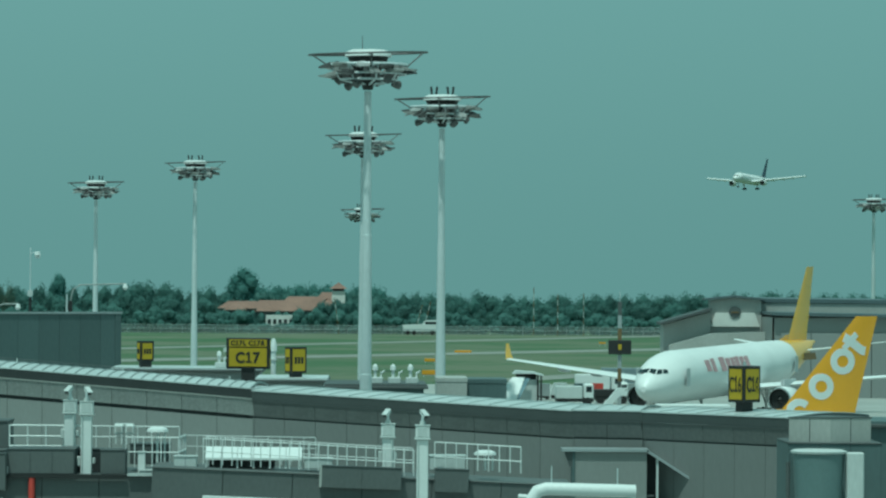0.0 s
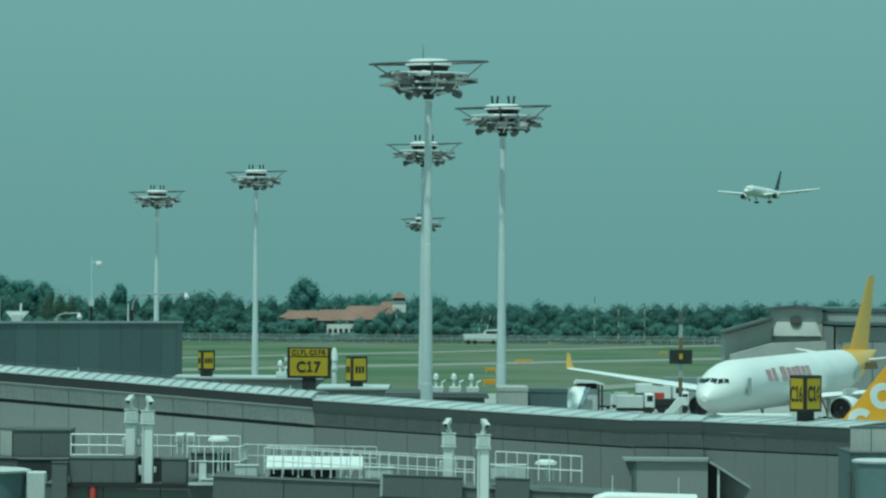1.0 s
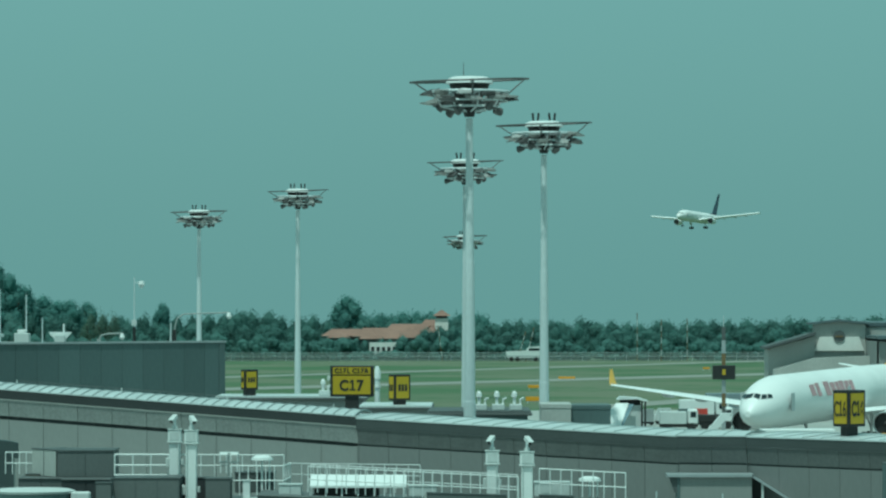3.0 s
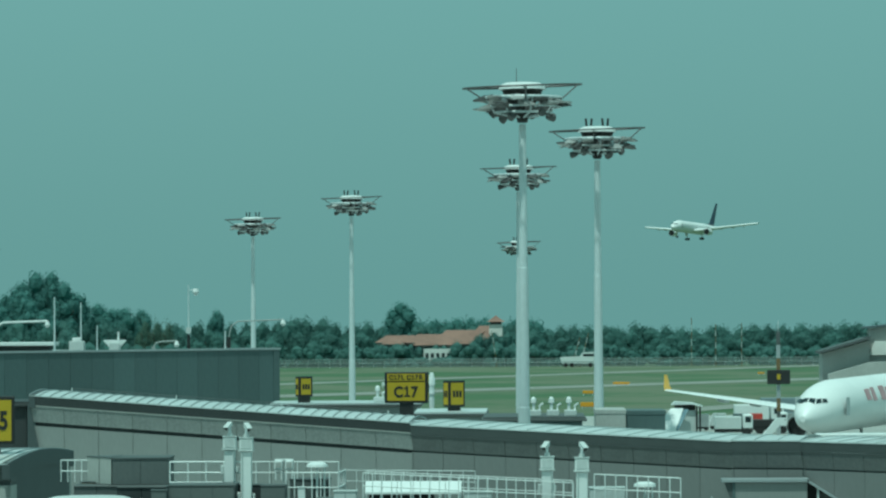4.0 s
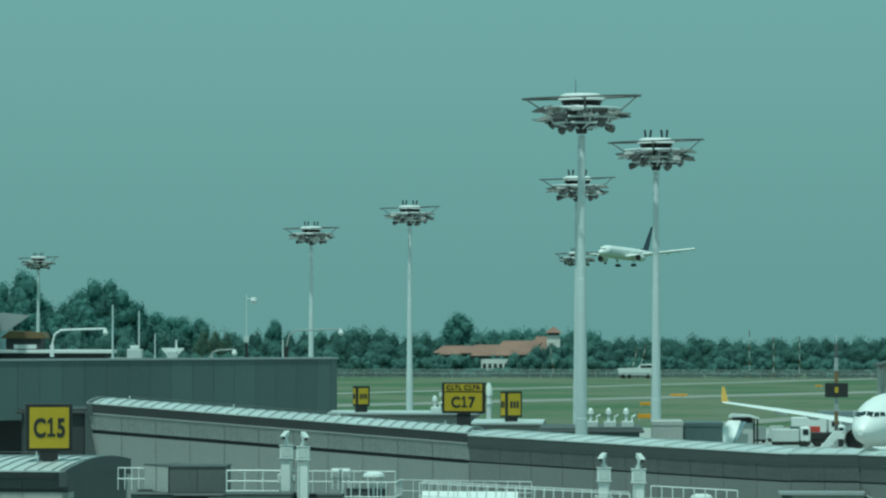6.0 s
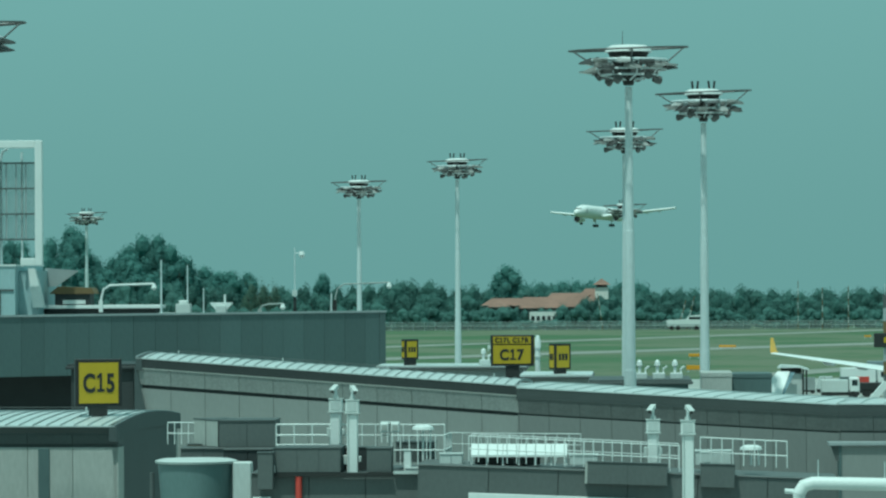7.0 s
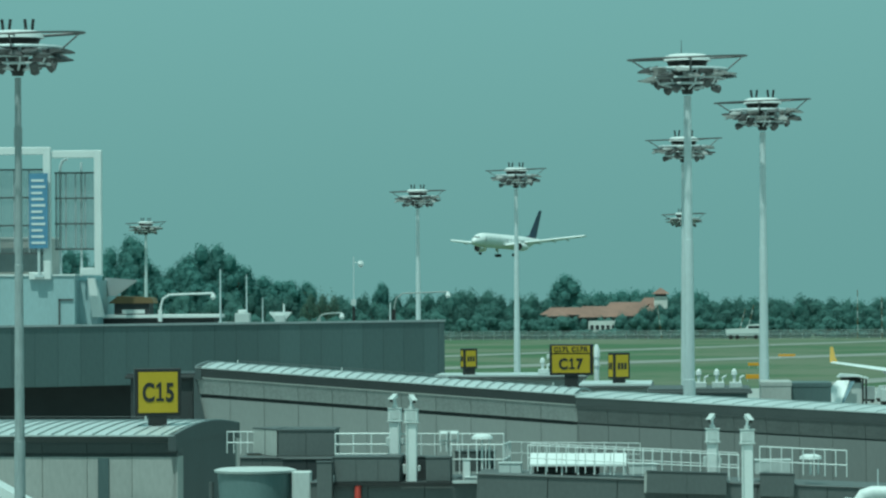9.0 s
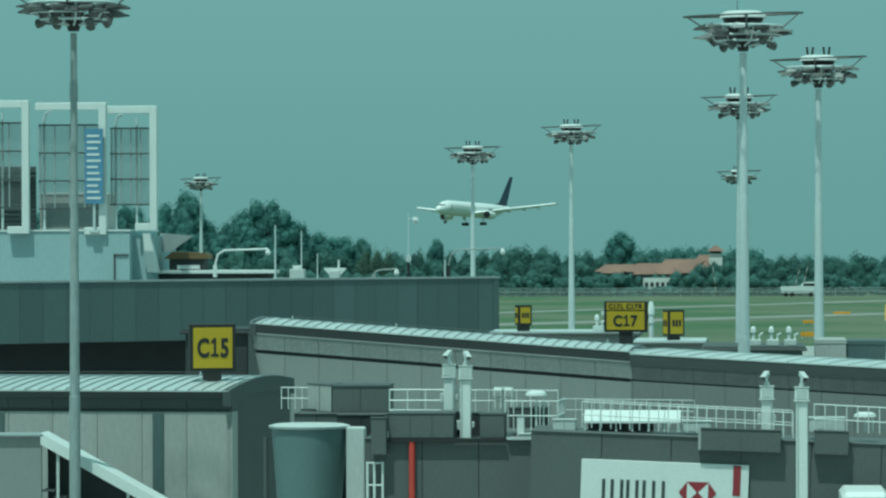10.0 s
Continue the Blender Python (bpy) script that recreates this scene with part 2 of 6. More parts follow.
def lettering(text, height, material, parent, m, width=None, name="lettering"):
    """Bold capitals and figures, set letter by letter; the figure one has a flag and a foot."""
    bm = bmesh.new()
    x = 0.0
    for ch in text:
        if ch == " ":
            x += 0.3
            continue
        old = set(bm.verts)
        if ch == "1":
            lo, hi = ([bm.verts.new((px, pz, d)) for px, pz in ONE] for d in (-0.01, 0.01))
            bm.faces.new(hi)
            bm.faces.new(lo[::-1])
            for i in range(len(ONE)):
                j = (i + 1) % len(ONE)
                bm.faces.new((lo[i], lo[j], hi[j], hi[i]))
        else:
            cu = bpy.data.curves.new(name, "FONT")
            cu.body, cu.size, cu.extrude, cu.offset = ch, 1.37, 0.01, 0.045 if not width or width > height else 0.012
            tmp = bpy.data.objects.new(name, cu)
            me = bpy.data.meshes.new_from_object(tmp)
            bpy.data.objects.remove(tmp)
            bm.from_mesh(me)
        mine = [v for v in bm.verts if v not in old]
        left, right = min(v.co.x for v in mine), max(v.co.x for v in mine)
        for v in mine:
            v.co.x += x - left
        x += right - left + 0.14
    wide, low, tall = x - 0.14, min(v.co.y for v in bm.verts), max(v.co.y for v in bm.verts)
    sx = width / wide if width else height * 0.85
    sy = height / (tall - low)
    for v in bm.verts:
        v.co.x, v.co.y = (v.co.x - wide / 2) * sx, (v.co.y - (low + tall) / 2) * sy
    return share(name, mesh_of(name, bm, material), parent, m)


# ---- ground ----
def sheet(name, outline, z, material, label):
    bm = bmesh.new()
    bm.faces.new([bm.verts.new((x, y, z)) for x, y in outline])
    ob = part(name, bm, material)
    return tagged(ob, label, name, kind="structure")


# one sheet: level airfield, sunk beyond the woods to stay hidden from the camera
gb = bmesh.new()
gv = [[gb.verts.new((x, y, z)) for x in (-4400, 4400)] for y, z in ((-900, 0), (1240, 0), (1500, -5), (4600, -75))]
for near, far in zip(gv, gv[1:]):
    gb.faces.new((near[0], near[1], far[1], far[0]))
tagged(part("ground", gb, GRASS), "wide mown airfield grass reaching the horizon", "ground", kind="structure")
sheet("apron", [(-700, -300), (500, -300), (500, 575), (120, 575), (10, 560), (-80, 590), (-700, 560)], 0.05, CONCRETE, "pale concrete apron around the pier")


def strip(name, a, b, width, label):
    a, b = Vector(a), Vector(b)
    s = Vector((a.y - b.y, b.x - a.x)).normalized() * width / 2
    return sheet(name, [a + s, b + s, b - s, a - s], 0.05, TARMAC, label)


strip("taxiway", (-400, 231), (900, 1960), 15, "pale concrete taxiway crossing the grass")
strip("taxiway", (-300, 391), (700, 2121), 11, "pale far taxiway crossing the grass")
strip("taxiway", (19, 578), (300, 1250), 9, "narrow service road across the grass")


# ---- high-mast floodlights ----
def floodlight_mast(x, y, top, turn=0.0, aerials=True, label="tall galvanised floodlight mast with a ringed lamp head", size=1.0, casing=LAMPLIGHT, slim=1.0, steel=GALV):
    top = top / size
    mast = thing("floodlight_mast", pose(x, y, 0, 0, 0, turn) @ Matrix.Diagonal((size, size, size, 1)), label, "floodlight mast", "apron floodlight masts")
    bm = bmesh.new()
    hs = [0, top * 0.33, top * 0.62, top - 2.4]
    rs = [r * slim for r in (0.41, 0.345, 0.265, 0.19)]
    rings = []
    for i, (h, r) in enumerate(zip(hs, rs)):
        if i:
            rings.append(circle((0, 0, h - 0.02), (0, 0, 1), r + 0.025, 20))
        rings.append(circle((0, 0, h), (0, 0, 1), r, 20))
    loft(rings, bm)
    part("shaft", bm, steel, mast, smooth=True)
    part("base_flange", rod((0, 0, 0), (0, 0, 0.12), 0.7, n=20), GALV, mast)
    part("cable_sleeve", rod((0, 0, top * 0.815), (0, 0, top * 0.845), 0.225, n=16), steel, mast)
    z = top
    # hood, a shallow pale drum over a dark hub
    part("hood", loft([circle((0, 0, z - 0.29), (0, 0, 1), 1.44, 28), circle((0, 0, z - 0.02), (0, 0, 1), 1.36, 28), circle((0, 0, z + 0.12), (0, 0, 1), 1.05, 28)]), WHITE, mast, smooth=True)
    part("hub", loft([circle((0, 0, z - 2.3), (0, 0, 1), 0.3, 16), circle((0, 0, z - 1.4), (0, 0, 1), 0.55, 16), circle((0, 0, z - 0.9), (0, 0, 1), 1.0, 16), circle((0, 0, z - 0.32), (0, 0, 1), 1.25, 16)]), BLACK, mast, smooth=True)
    # two lamp rings
    for h, r, w in ((z - 0.8, 2.35, 0.1), (z - 1.35, 2.3, 0.06), (z - 1.7, 1.75, 0.08)):
        n = 28
        pts = [Vector((r * math.cos(2 * math.pi * i / n), r * math.sin(2 * math.pi * i / n), h)) for i in range(n)]
        part("lamp_ring", loft([circle(p, pts[(i + 1) % n] - pts[i - 1], w, 6) for i, p in enumerate(pts + pts[:1])], caps=False), GALV, mast)
    for i in range(8):
        a = 2 * math.pi * i / 8 + 0.2
        c, s = math.cos(a), math.sin(a)
        bm = rod((0.3 * c, 0.3 * s, z - 2.0), (1.8 * c, 1.8 * s, z - 1.7), 0.06, n=6)
        rod((0.5 * c, 0.5 * s, z - 0.95), (2.4 * c, 2.4 * s, z - 0.82), 0.06, n=6, bm=bm)
        rod((1.75 * c, 1.75 * s, z - 1.7), (2.35 * c, 2.35 * s, z - 0.82), 0.05, n=6, bm=bm)
        part("spoke", bm, GALV, mast)
    # wide lightning-guard ring, a little out of level
    n = 40
    pts = [Vector((3.6 * math.cos(2 * math.pi * i / n), 3.6 * math.sin(2 * math.pi * i / n), z - 0.1 + 0.12 * math.cos(2 * math.pi * i / n) + 0.13 * math.sin(2 * math.pi * i / n))) for i in range(n)]
    part("guard_ring", loft([circle(p, pts[(i + 1) % n] - pts[i - 1], 0.065, 6) for i, p in enumerate(pts + pts[:1])], caps=False), LAMPGREY, mast, smooth=True)
    for i in range(4):
        a = math.pi * i / 2
        q = Vector((math.cos(a), math.sin(a), 0))
        zz = z - 0.1 + 0.12 * math.cos(a) + 0.13 * math.sin(a)
        bm = rod(q * 1.0 + Vector((0, 0, z - 0.15)), q * 3.6 + Vector((0, 0, zz)), 0.05, n=6)
        rod(q * 3.4 + Vector((0, 0, zz)), q * 2.35 + Vector((0, 0, z - 0.9)), 0.05, n=6, bm=bm)
        part("guard_arm", bm, LAMPGREY, mast)
    # floodlight heads: flat ones above, round ones below
    flat = loft([[(x, y * w, z2 * hh) for y, z2 in ((-1, -1), (1, -1), (1, 1), (-1, 1))] for x, w, hh in ((-0.5, 0.16, 0.09), (-0.2, 0.36, 0.15), (0.36, 0.44, 0.07), (0.62, 0.3, 0.03))])
    box(-0.62, -0.4, -0.16, 0.16, -0.16, 0.12, flat)
    flat = mesh_of("floodlight", flat, casing)
    flat_dark = flat.copy()
    flat_dark.materials[0] = LAMPGREY
    can = loft([circle((-0.3, 0, 0), (1, 0, 0), 0.12, 10), circle((-0.05, 0, 0), (1, 0, 0), 0.22, 10), circle((0.2, 0, 0), (1, 0, 0), 0.27, 10), circle((0.26, 0, 0), (1, 0, 0), 0.22, 10)])
    can = mesh_of("floodlight", can, LAMPGREY, True)
    for ring, (h, r, cnt, phase) in enumerate(((z - 0.98, 2.4, 10, 0.2), (z - 1.3, 2.4, 10, 0.55), (z - 1.84, 1.75, 6, 0.1))):
        for i in range(cnt):
            a = 2 * math.pi * (i + phase) / cnt
            tilt = (4, 8, 22)[ring] + (9, 13, 20)[ring] * math.sin(5 * a + turn)
            m = Matrix.Translation((r * math.cos(a), r * math.sin(a), h + 0.13 * math.sin(9 * a + turn))) @ pose(0, 0, 0, 0, tilt, math.degrees(a) + 35 * math.sin(7 * a))
            share("floodlight", can if ring == 2 else flat_dark if (2 * i + ring) % 3 == 1 else flat, mast, m)
    # control gear boxes on the carriage
    gear = mesh_of("gear_box", box(-0.3, 0.3, -0.22, 0.22, -0.3, 0.3, bevel=0.03), LAMPGREY)
    for i in range(8):
        a = 2 * math.pi * (i + 0.3) / 8
        share("gear_box", gear, mast, pose(1.5 * math.cos(a), 1.5 * math.sin(a), z - 1.35 - 0.25 * (i % 2), 0, 0, math.degrees(a)))
    if aerials:
        for sx in (-0.62, 0.62):
            bm = bmesh.new()
            for dx in (-0.17, 0.17):
                rod((sx + dx, 0, z), (sx + dx, 0, z + 0.22), 0.03, n=6, bm=bm)
                rod((sx + dx, 0, z + 0.2), (sx + dx * 1.35, 0, z + 0.75), 0.085, n=8, bm=bm)
            part("obstacle_light", bm, BLACK, mast)
    else:
        part("lightning_rod", rod((-0.35, 0, z), (-0.35, 0, z + 1.0), 0.03, 0.015, n=6), LAMPGREY, mast)
    return mast


def masts():
    first = floodlight_mast(0.03, 233.3, 29.2, 4, aerials=False)
    second = floodlight_mast(5.66, 290.0, 29.2, -6)
    for x, y, turn in ((-0.35, 365.8, 8), (-20.45, 458.7, 0), (84.5, 638.5, 5)):
        copy_thing(second, pose(x, y, 0, 0, 0, turn))
    for x, y, top, turn in ((-95.7, 675.0, 26.75, -8), (-0.65, 628.0, 26.75, 3), (-34.8, 495.0, 27.6, 12)):
        floodlight_mast(x, y, top, turn)
    near = floodlight_mast(-29.12, 166.0, 26.55, 2, size=0.81, casing=LAMPGREY, slim=0.78, steel=DULL)
    tagged(near, "tall galvanised floodlight mast in front of the pier")


masts()


# ---- pier buildings ----
def wall_frame(a, b):
    """Local axes of a straight wall: x along it, y into the building, z up."""
    a, b = Vector((*a, 0)), Vector((*b, 0))
    u = (b - a).normalized()
    return Matrix.Translation(a) @ Matrix((( u.x, -u.y, 0, 0), (u.y, u.x, 0, 0), (0, 0, 1, 0), (0, 0, 0, 1))), (b - a).length


def vault(length, width, eave, rise, x0=0.0, n=10, lift=0.0):
    pts = []
    for i in range(n + 1):
        f = i / n
        pts.append((f * width, eave + rise * math.sin(math.pi * f) + lift))
    return pts


def pier_block(name, a, b, label, eave=8.6, fall=0.0, rise=0.45, width=6.2, overhang=0.5, band=1.33, bay=2.0, rib=0.65, clad=CLAD, band_clad=CLAD, backing=GAP, lean=0.15, end_panels=(), rail=False, lift=0.24, eave_mat=EAVE, drop=0.36, slot=0.08):
    """A straight stretch of pier. fall: by how much the roof drops per metre along it (a ramp)."""
    m, length = wall_frame(a, b)
    pier = thing(name, m, label, "building", kind="structure")

    def add(nm, bm, material, label="", smooth=False):
        for v in bm.verts:
            v.co.z -= fall * v.co.x
        return part(nm, bm, material, pier, label, smooth)

    def slanted(nm, bm, material):
        for v in bm.verts:
            v.co.z -= fall * v.co.x
        return mesh_of(nm, bm, material)

    def put(nm, me, x):
        return share(nm, me, pier, pose(x, 0, -fall * x))
    prof = vault(length, width, eave + lift, max(0.12, rise - lift * 0.9))
    under = [(y, z - 0.07) for y, z in prof[::-1]]
    nb = max(1, round(length / (3 * rib)))
    wr = length / nb
    sheet_me = loft([[(x, y, z) for y, z in prof + under] for x in (0.0, wr - 0.02)])
    for v in sheet_me.verts:
        v.co.z -= fall * v.co.x
    sheet_me = mesh_of("roof_sheet", sheet_me, ROOF, True)
    for i in range(nb):
        put("roof_sheet", sheet_me, wr * i)
    nr = round(length / rib)
    seam = slanted("roof_seam", loft([[(x, y, z) for y, z in prof] + [(x, y, z + 0.06) for y, z in prof[::-1]] for x in (-0.03, 0.03)]), SEAM if rib < 1 else ROOF)
    for i in range(nr + 1):
        put("roof_seam", seam, min(length - 0.04, max(0.04, length * i / nr)))
    # the dark strip under the roof is shade put into the material
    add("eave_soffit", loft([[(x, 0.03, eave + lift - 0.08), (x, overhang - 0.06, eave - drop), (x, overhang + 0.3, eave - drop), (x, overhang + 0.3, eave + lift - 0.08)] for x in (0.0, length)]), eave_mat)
    add("drip_trim", box(0, length, overhang - 0.05, overhang + 0.1, eave - drop - 0.075, eave - drop - 0.01), CLAD_PALE if eave_mat == EAVE else FASCIA)
    zt = eave - drop - 0.08
    zb = eave - band
    n = max(1, round(length / bay))
    w = length / n
    me = slanted("band_panel", loft([[(x, overhang, zt), (x, overhang + lean, zb + slot), (x, overhang + lean + 0.12, zb + slot), (x, overhang + 0.12, zt)] for x in (0.012, w - 0.012)]), band_clad)
    for i in range(n):
        put("band_panel", me, w * i)
    y = overhang + lean
    low = -3.0
    add("wall", box(0.02, length - 0.02, y + 0.14, y + 0.5, low, zt), backing, "dark backing wall seen in the panel joints")
    add("wall", box(0.02, length - 0.02, width - 0.8, width - 0.4, low, zt), clad)
    tall = slanted("wall_panel", box(0.012, w - 0.012, y + 0.02, y + 0.13, low, zb - slot), clad)
    for i in range(n):
        put("wall_panel", tall, w * i)
    for x in (-0.03, length - 0.05):
        add("corner_post", box(x, x + 0.08, y - 0.02, y + 1.2, low, zb - slot), clad)
        add("corner_post", box(x, x + 0.08, overhang + 0.1, y + 1.2, zb + slot, zt), band_clad)
    for x, clad_end in end_panels:
        out = [(y + 0.02, low), (y + 0.02, zt)] + [(yy, zz - 0.2) for yy, zz in prof[1:-1]] + [(width - 0.5, zt), (width - 0.5, low)]
        add("end_wall", loft([[(x + dx, yy, zz) for yy, zz in out] for dx in (0.0, 0.25)]), clad_end)
        add("end_fascia", loft([[(x + dx, yy, zz + 0.015) for yy, zz in prof] + [(x + dx, yy, zz - 0.75) for yy, zz in prof[::-1]] for dx in (-0.06, 0.32)]), CLAD_END)
    if rail:
        z = eave + rise
        add("ridge_rail", rod((length * 0.08, width * 0.5, z + 0.22), (length * 0.92, width * 0.5, z + 0.22), 0.016, n=6), FASCIA)
        st = slanted("stanchion", rod((0, width * 0.5, z - 0.02), (0, width * 0.5, z + 0.26), 0.045, n=6), OFFWHITE)
        for f in (0.08, 0.36, 0.64, 0.92):
            put("stanchion", st, length * f)
    return pier


def piers():
    k0, k1, k2, k3, k4 = (-29.03, 225.0), (-6.56, 222.0), (11.41, 212.0), (15.18, 211.0), (22.7, 203.0)
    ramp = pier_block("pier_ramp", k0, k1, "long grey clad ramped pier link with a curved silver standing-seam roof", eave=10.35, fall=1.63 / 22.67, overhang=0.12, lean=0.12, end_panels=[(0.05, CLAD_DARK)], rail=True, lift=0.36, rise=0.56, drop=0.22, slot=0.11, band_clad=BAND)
    middle = pier_block("pier_middle", k1, k2, "grey clad pier with a dark eave and curved silver roof", eave=8.72, rib=1.3, fall=0.70 / 20.57, clad=CLAD_SHADE, band_clad=CLAD_BAND, eave_mat=SOFFIT, backing=CLAD_END, drop=0.34, slot=0.05, overhang=0.12, lean=0.12, rise=0.38)
    pier_block("pier_corner", k2, k3, "short angled bay of the grey clad pier", rib=1.3, eave=8.05, clad=CLAD_SHADE, band_clad=CLAD_BAND, eave_mat=SOFFIT, backing=CLAD_END, drop=0.34, slot=0.05, overhang=0.12, lean=0.12, rise=0.38)
    pier_block("pier_end", k3, k4, "end bay of the grey clad pier under a silver roof", rib=1.3, eave=8.02, clad=CLAD_SHADE, band_clad=CLAD_BAND, eave_mat=SOFFIT, backing=CLAD_END, drop=0.34, slot=0.05, overhang=0.12, lean=0.12, rise=0.38, end_panels=[(10.7, CLAD_DARK)])
    part("end_flare", plate([(-0.1, 10.2), (0.0, 10.2), (0.62, 7.4), (0.62, 4.0), (-0.1, 4.0)], 0.07, m=Matrix.Translation((0, 0.08, 0))), CLAD_END, ramp)
    # folded trim where the ramp wall meets the middle stretch
    (m1, _), (m2, _) = wall_frame(k0, k1), wall_frame(k1, k2)
    inv = m2.inverted() @ m1
    for off1, off2, z0, z1 in ((0.26, 0.26, -3.0, 7.3), (0.2, 0.2, 7.48, 8.28)):
        p, d = inv @ Vector((0, off1, 0)), inv.to_3x3() @ Vector((1, 0, 0))
        x = p.x + d.x * (off2 - p.y) / d.y
        part("corner_trim", rod((x, off2 + 0.05, z0), (x, off2 + 0.05, z1), 0.09, n=8), CLAD, middle)
    part("fill_panel", box(-0.3, 0.02, 0.262, 0.37, -3.0, 7.31), CLAD_SHADE, middle)
    part("fill_panel", box(-0.3, 0.02, 0.2, 0.3, 7.47, 8.28), CLAD_SHADE, middle)
    # the block of gate 15: pale panels with dark slots between
    a, b = (-62.0, 179.5), (-23.7, 176.4)
    # the dark band takes in both the fascia and the eave's painted shadow
    gate = pier_block("pier_south", a, b, "pale clad gate block with a curved silver roof", bay=2.1, overhang=0.3, band=0.95, width=15.0, rise=0.36, eave=8.6, lift=0.0, eave_mat=FASCIA, clad=CLAD_PALE, band_clad=FASCIA, backing=FASCIA, lean=0.1, end_panels=[(38.15, CLAD_END)], rail=True)
    m, length = wall_frame(a, b)
    for x in (length - 3.75, length - 11.4, length - 19):
        part("dark_slot", box(x, x + 0.52, 0.35, 0.415, 0.1, 7.5), CLAD_DARK, gate)


piers()


def rear_terminal():
    hall = thing("terminal_hall", pose(0, 0, 0), "long slate-grey clad hall behind the pier roofs", "building", kind="structure")
    a, b = (-75.0, 285.0), (-21.0, 330.0)
    m, length = wall_frame(a, b)
    hall.matrix_basis = m
    n = round(length / 2.1)
    w = length / n
    me = mesh_of("clad_panel", box(0.012, w - 0.012, 0, 0.12, 7.45, 12.25), CLAD_DARK)
    for i in range(n):
        share("clad_panel", me, hall, pose(w * i, 0, 0))
    part("wall", box(0, length, 0.14, 0.6, 7.45, 12.2), GAP, hall)
    part("wall", box(length - 0.5, length - 0.05, 0.6, 78, 0, 12.0), CLAD_DARK, hall)
    # lower wall is near-black to paint the shade beneath the hall
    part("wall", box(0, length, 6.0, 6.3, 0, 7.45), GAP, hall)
    part("corner_panel", box(length - 0.6, length + 0.02, -0.06, 0.0, 7.45, 12.24), CLAD_DARK, hall)
    part("parapet", box(-0.1, length + 0.12, -0.1, 0.5, 12.25, 12.42), SEAM, hall)
    part("roof", box(0, length - 0.5, 0.6, 78, 11.9, 12.1), CLAD, hall)
    part("soffit", box(0, length, 0.62, 5.98, 7.46, 7.6), FASCIA, hall)


rear_terminal()


# ---- aircraft: nose at the origin, +x ahead, +y to its left, z up from the axis ----
def fuselage_rings(L, R, nose=0.16, tail=0.36, n=28, drop=0.35, x0=0.0, x1=1.0):
    rings = []
    steps = 44
    for i in range(steps + 1):
        s = i / steps
        s = x0 + (x1 - x0) * (0.5 - 0.5 * math.cos(math.pi * s) if x0 == 0 and x1 == 1 else s)
        x = s * L
        nl, tl = nose * L, tail * L
        r, zc = R, 0.0
        if x < nl:
            f = 1 - x / nl
            r = R * max(0.02, (1 - f ** 2.1)) ** 0.56
            zc = -drop * R * f ** 1.8
        elif x > L - tl:
            f = (x - (L - tl)) / tl
            r = R * max(0.07, 1 - f ** 1.75 * 0.95)
            zc = (R - r) * 0.82
        rings.append([Vector((-x, r * math.cos(2 * math.pi * k / n), zc + r * math.sin(2 * math.pi * k / n))) for k in range(n)])
    return rings


def aerofoil(chord, t, n=7):
    up = [(c, t * chord * 2.6 * (math.sqrt(c + 1e-4) * 0.30 - 0.13 * c - 0.17 * c * c)) for c in [i / n for i in range(n + 1)]]
    return [(c * chord, z) for c, z in up] + [(c * chord, -z * 0.65) for c, z in up[-2:0:-1]]


def wing(sections, vertical=False):
    """Sections: x of the leading edge, y, z, chord, relative thickness."""
    rings = []
    for x, y, z, chord, t in sections:
        if vertical:
            rings.append([Vector((x - c, y + h, z)) for c, h in aerofoil(chord, t)])
        else:
            rings.append([Vector((x - c, y, z + h)) for c, h in aerofoil(chord, t)])
    return loft(rings)


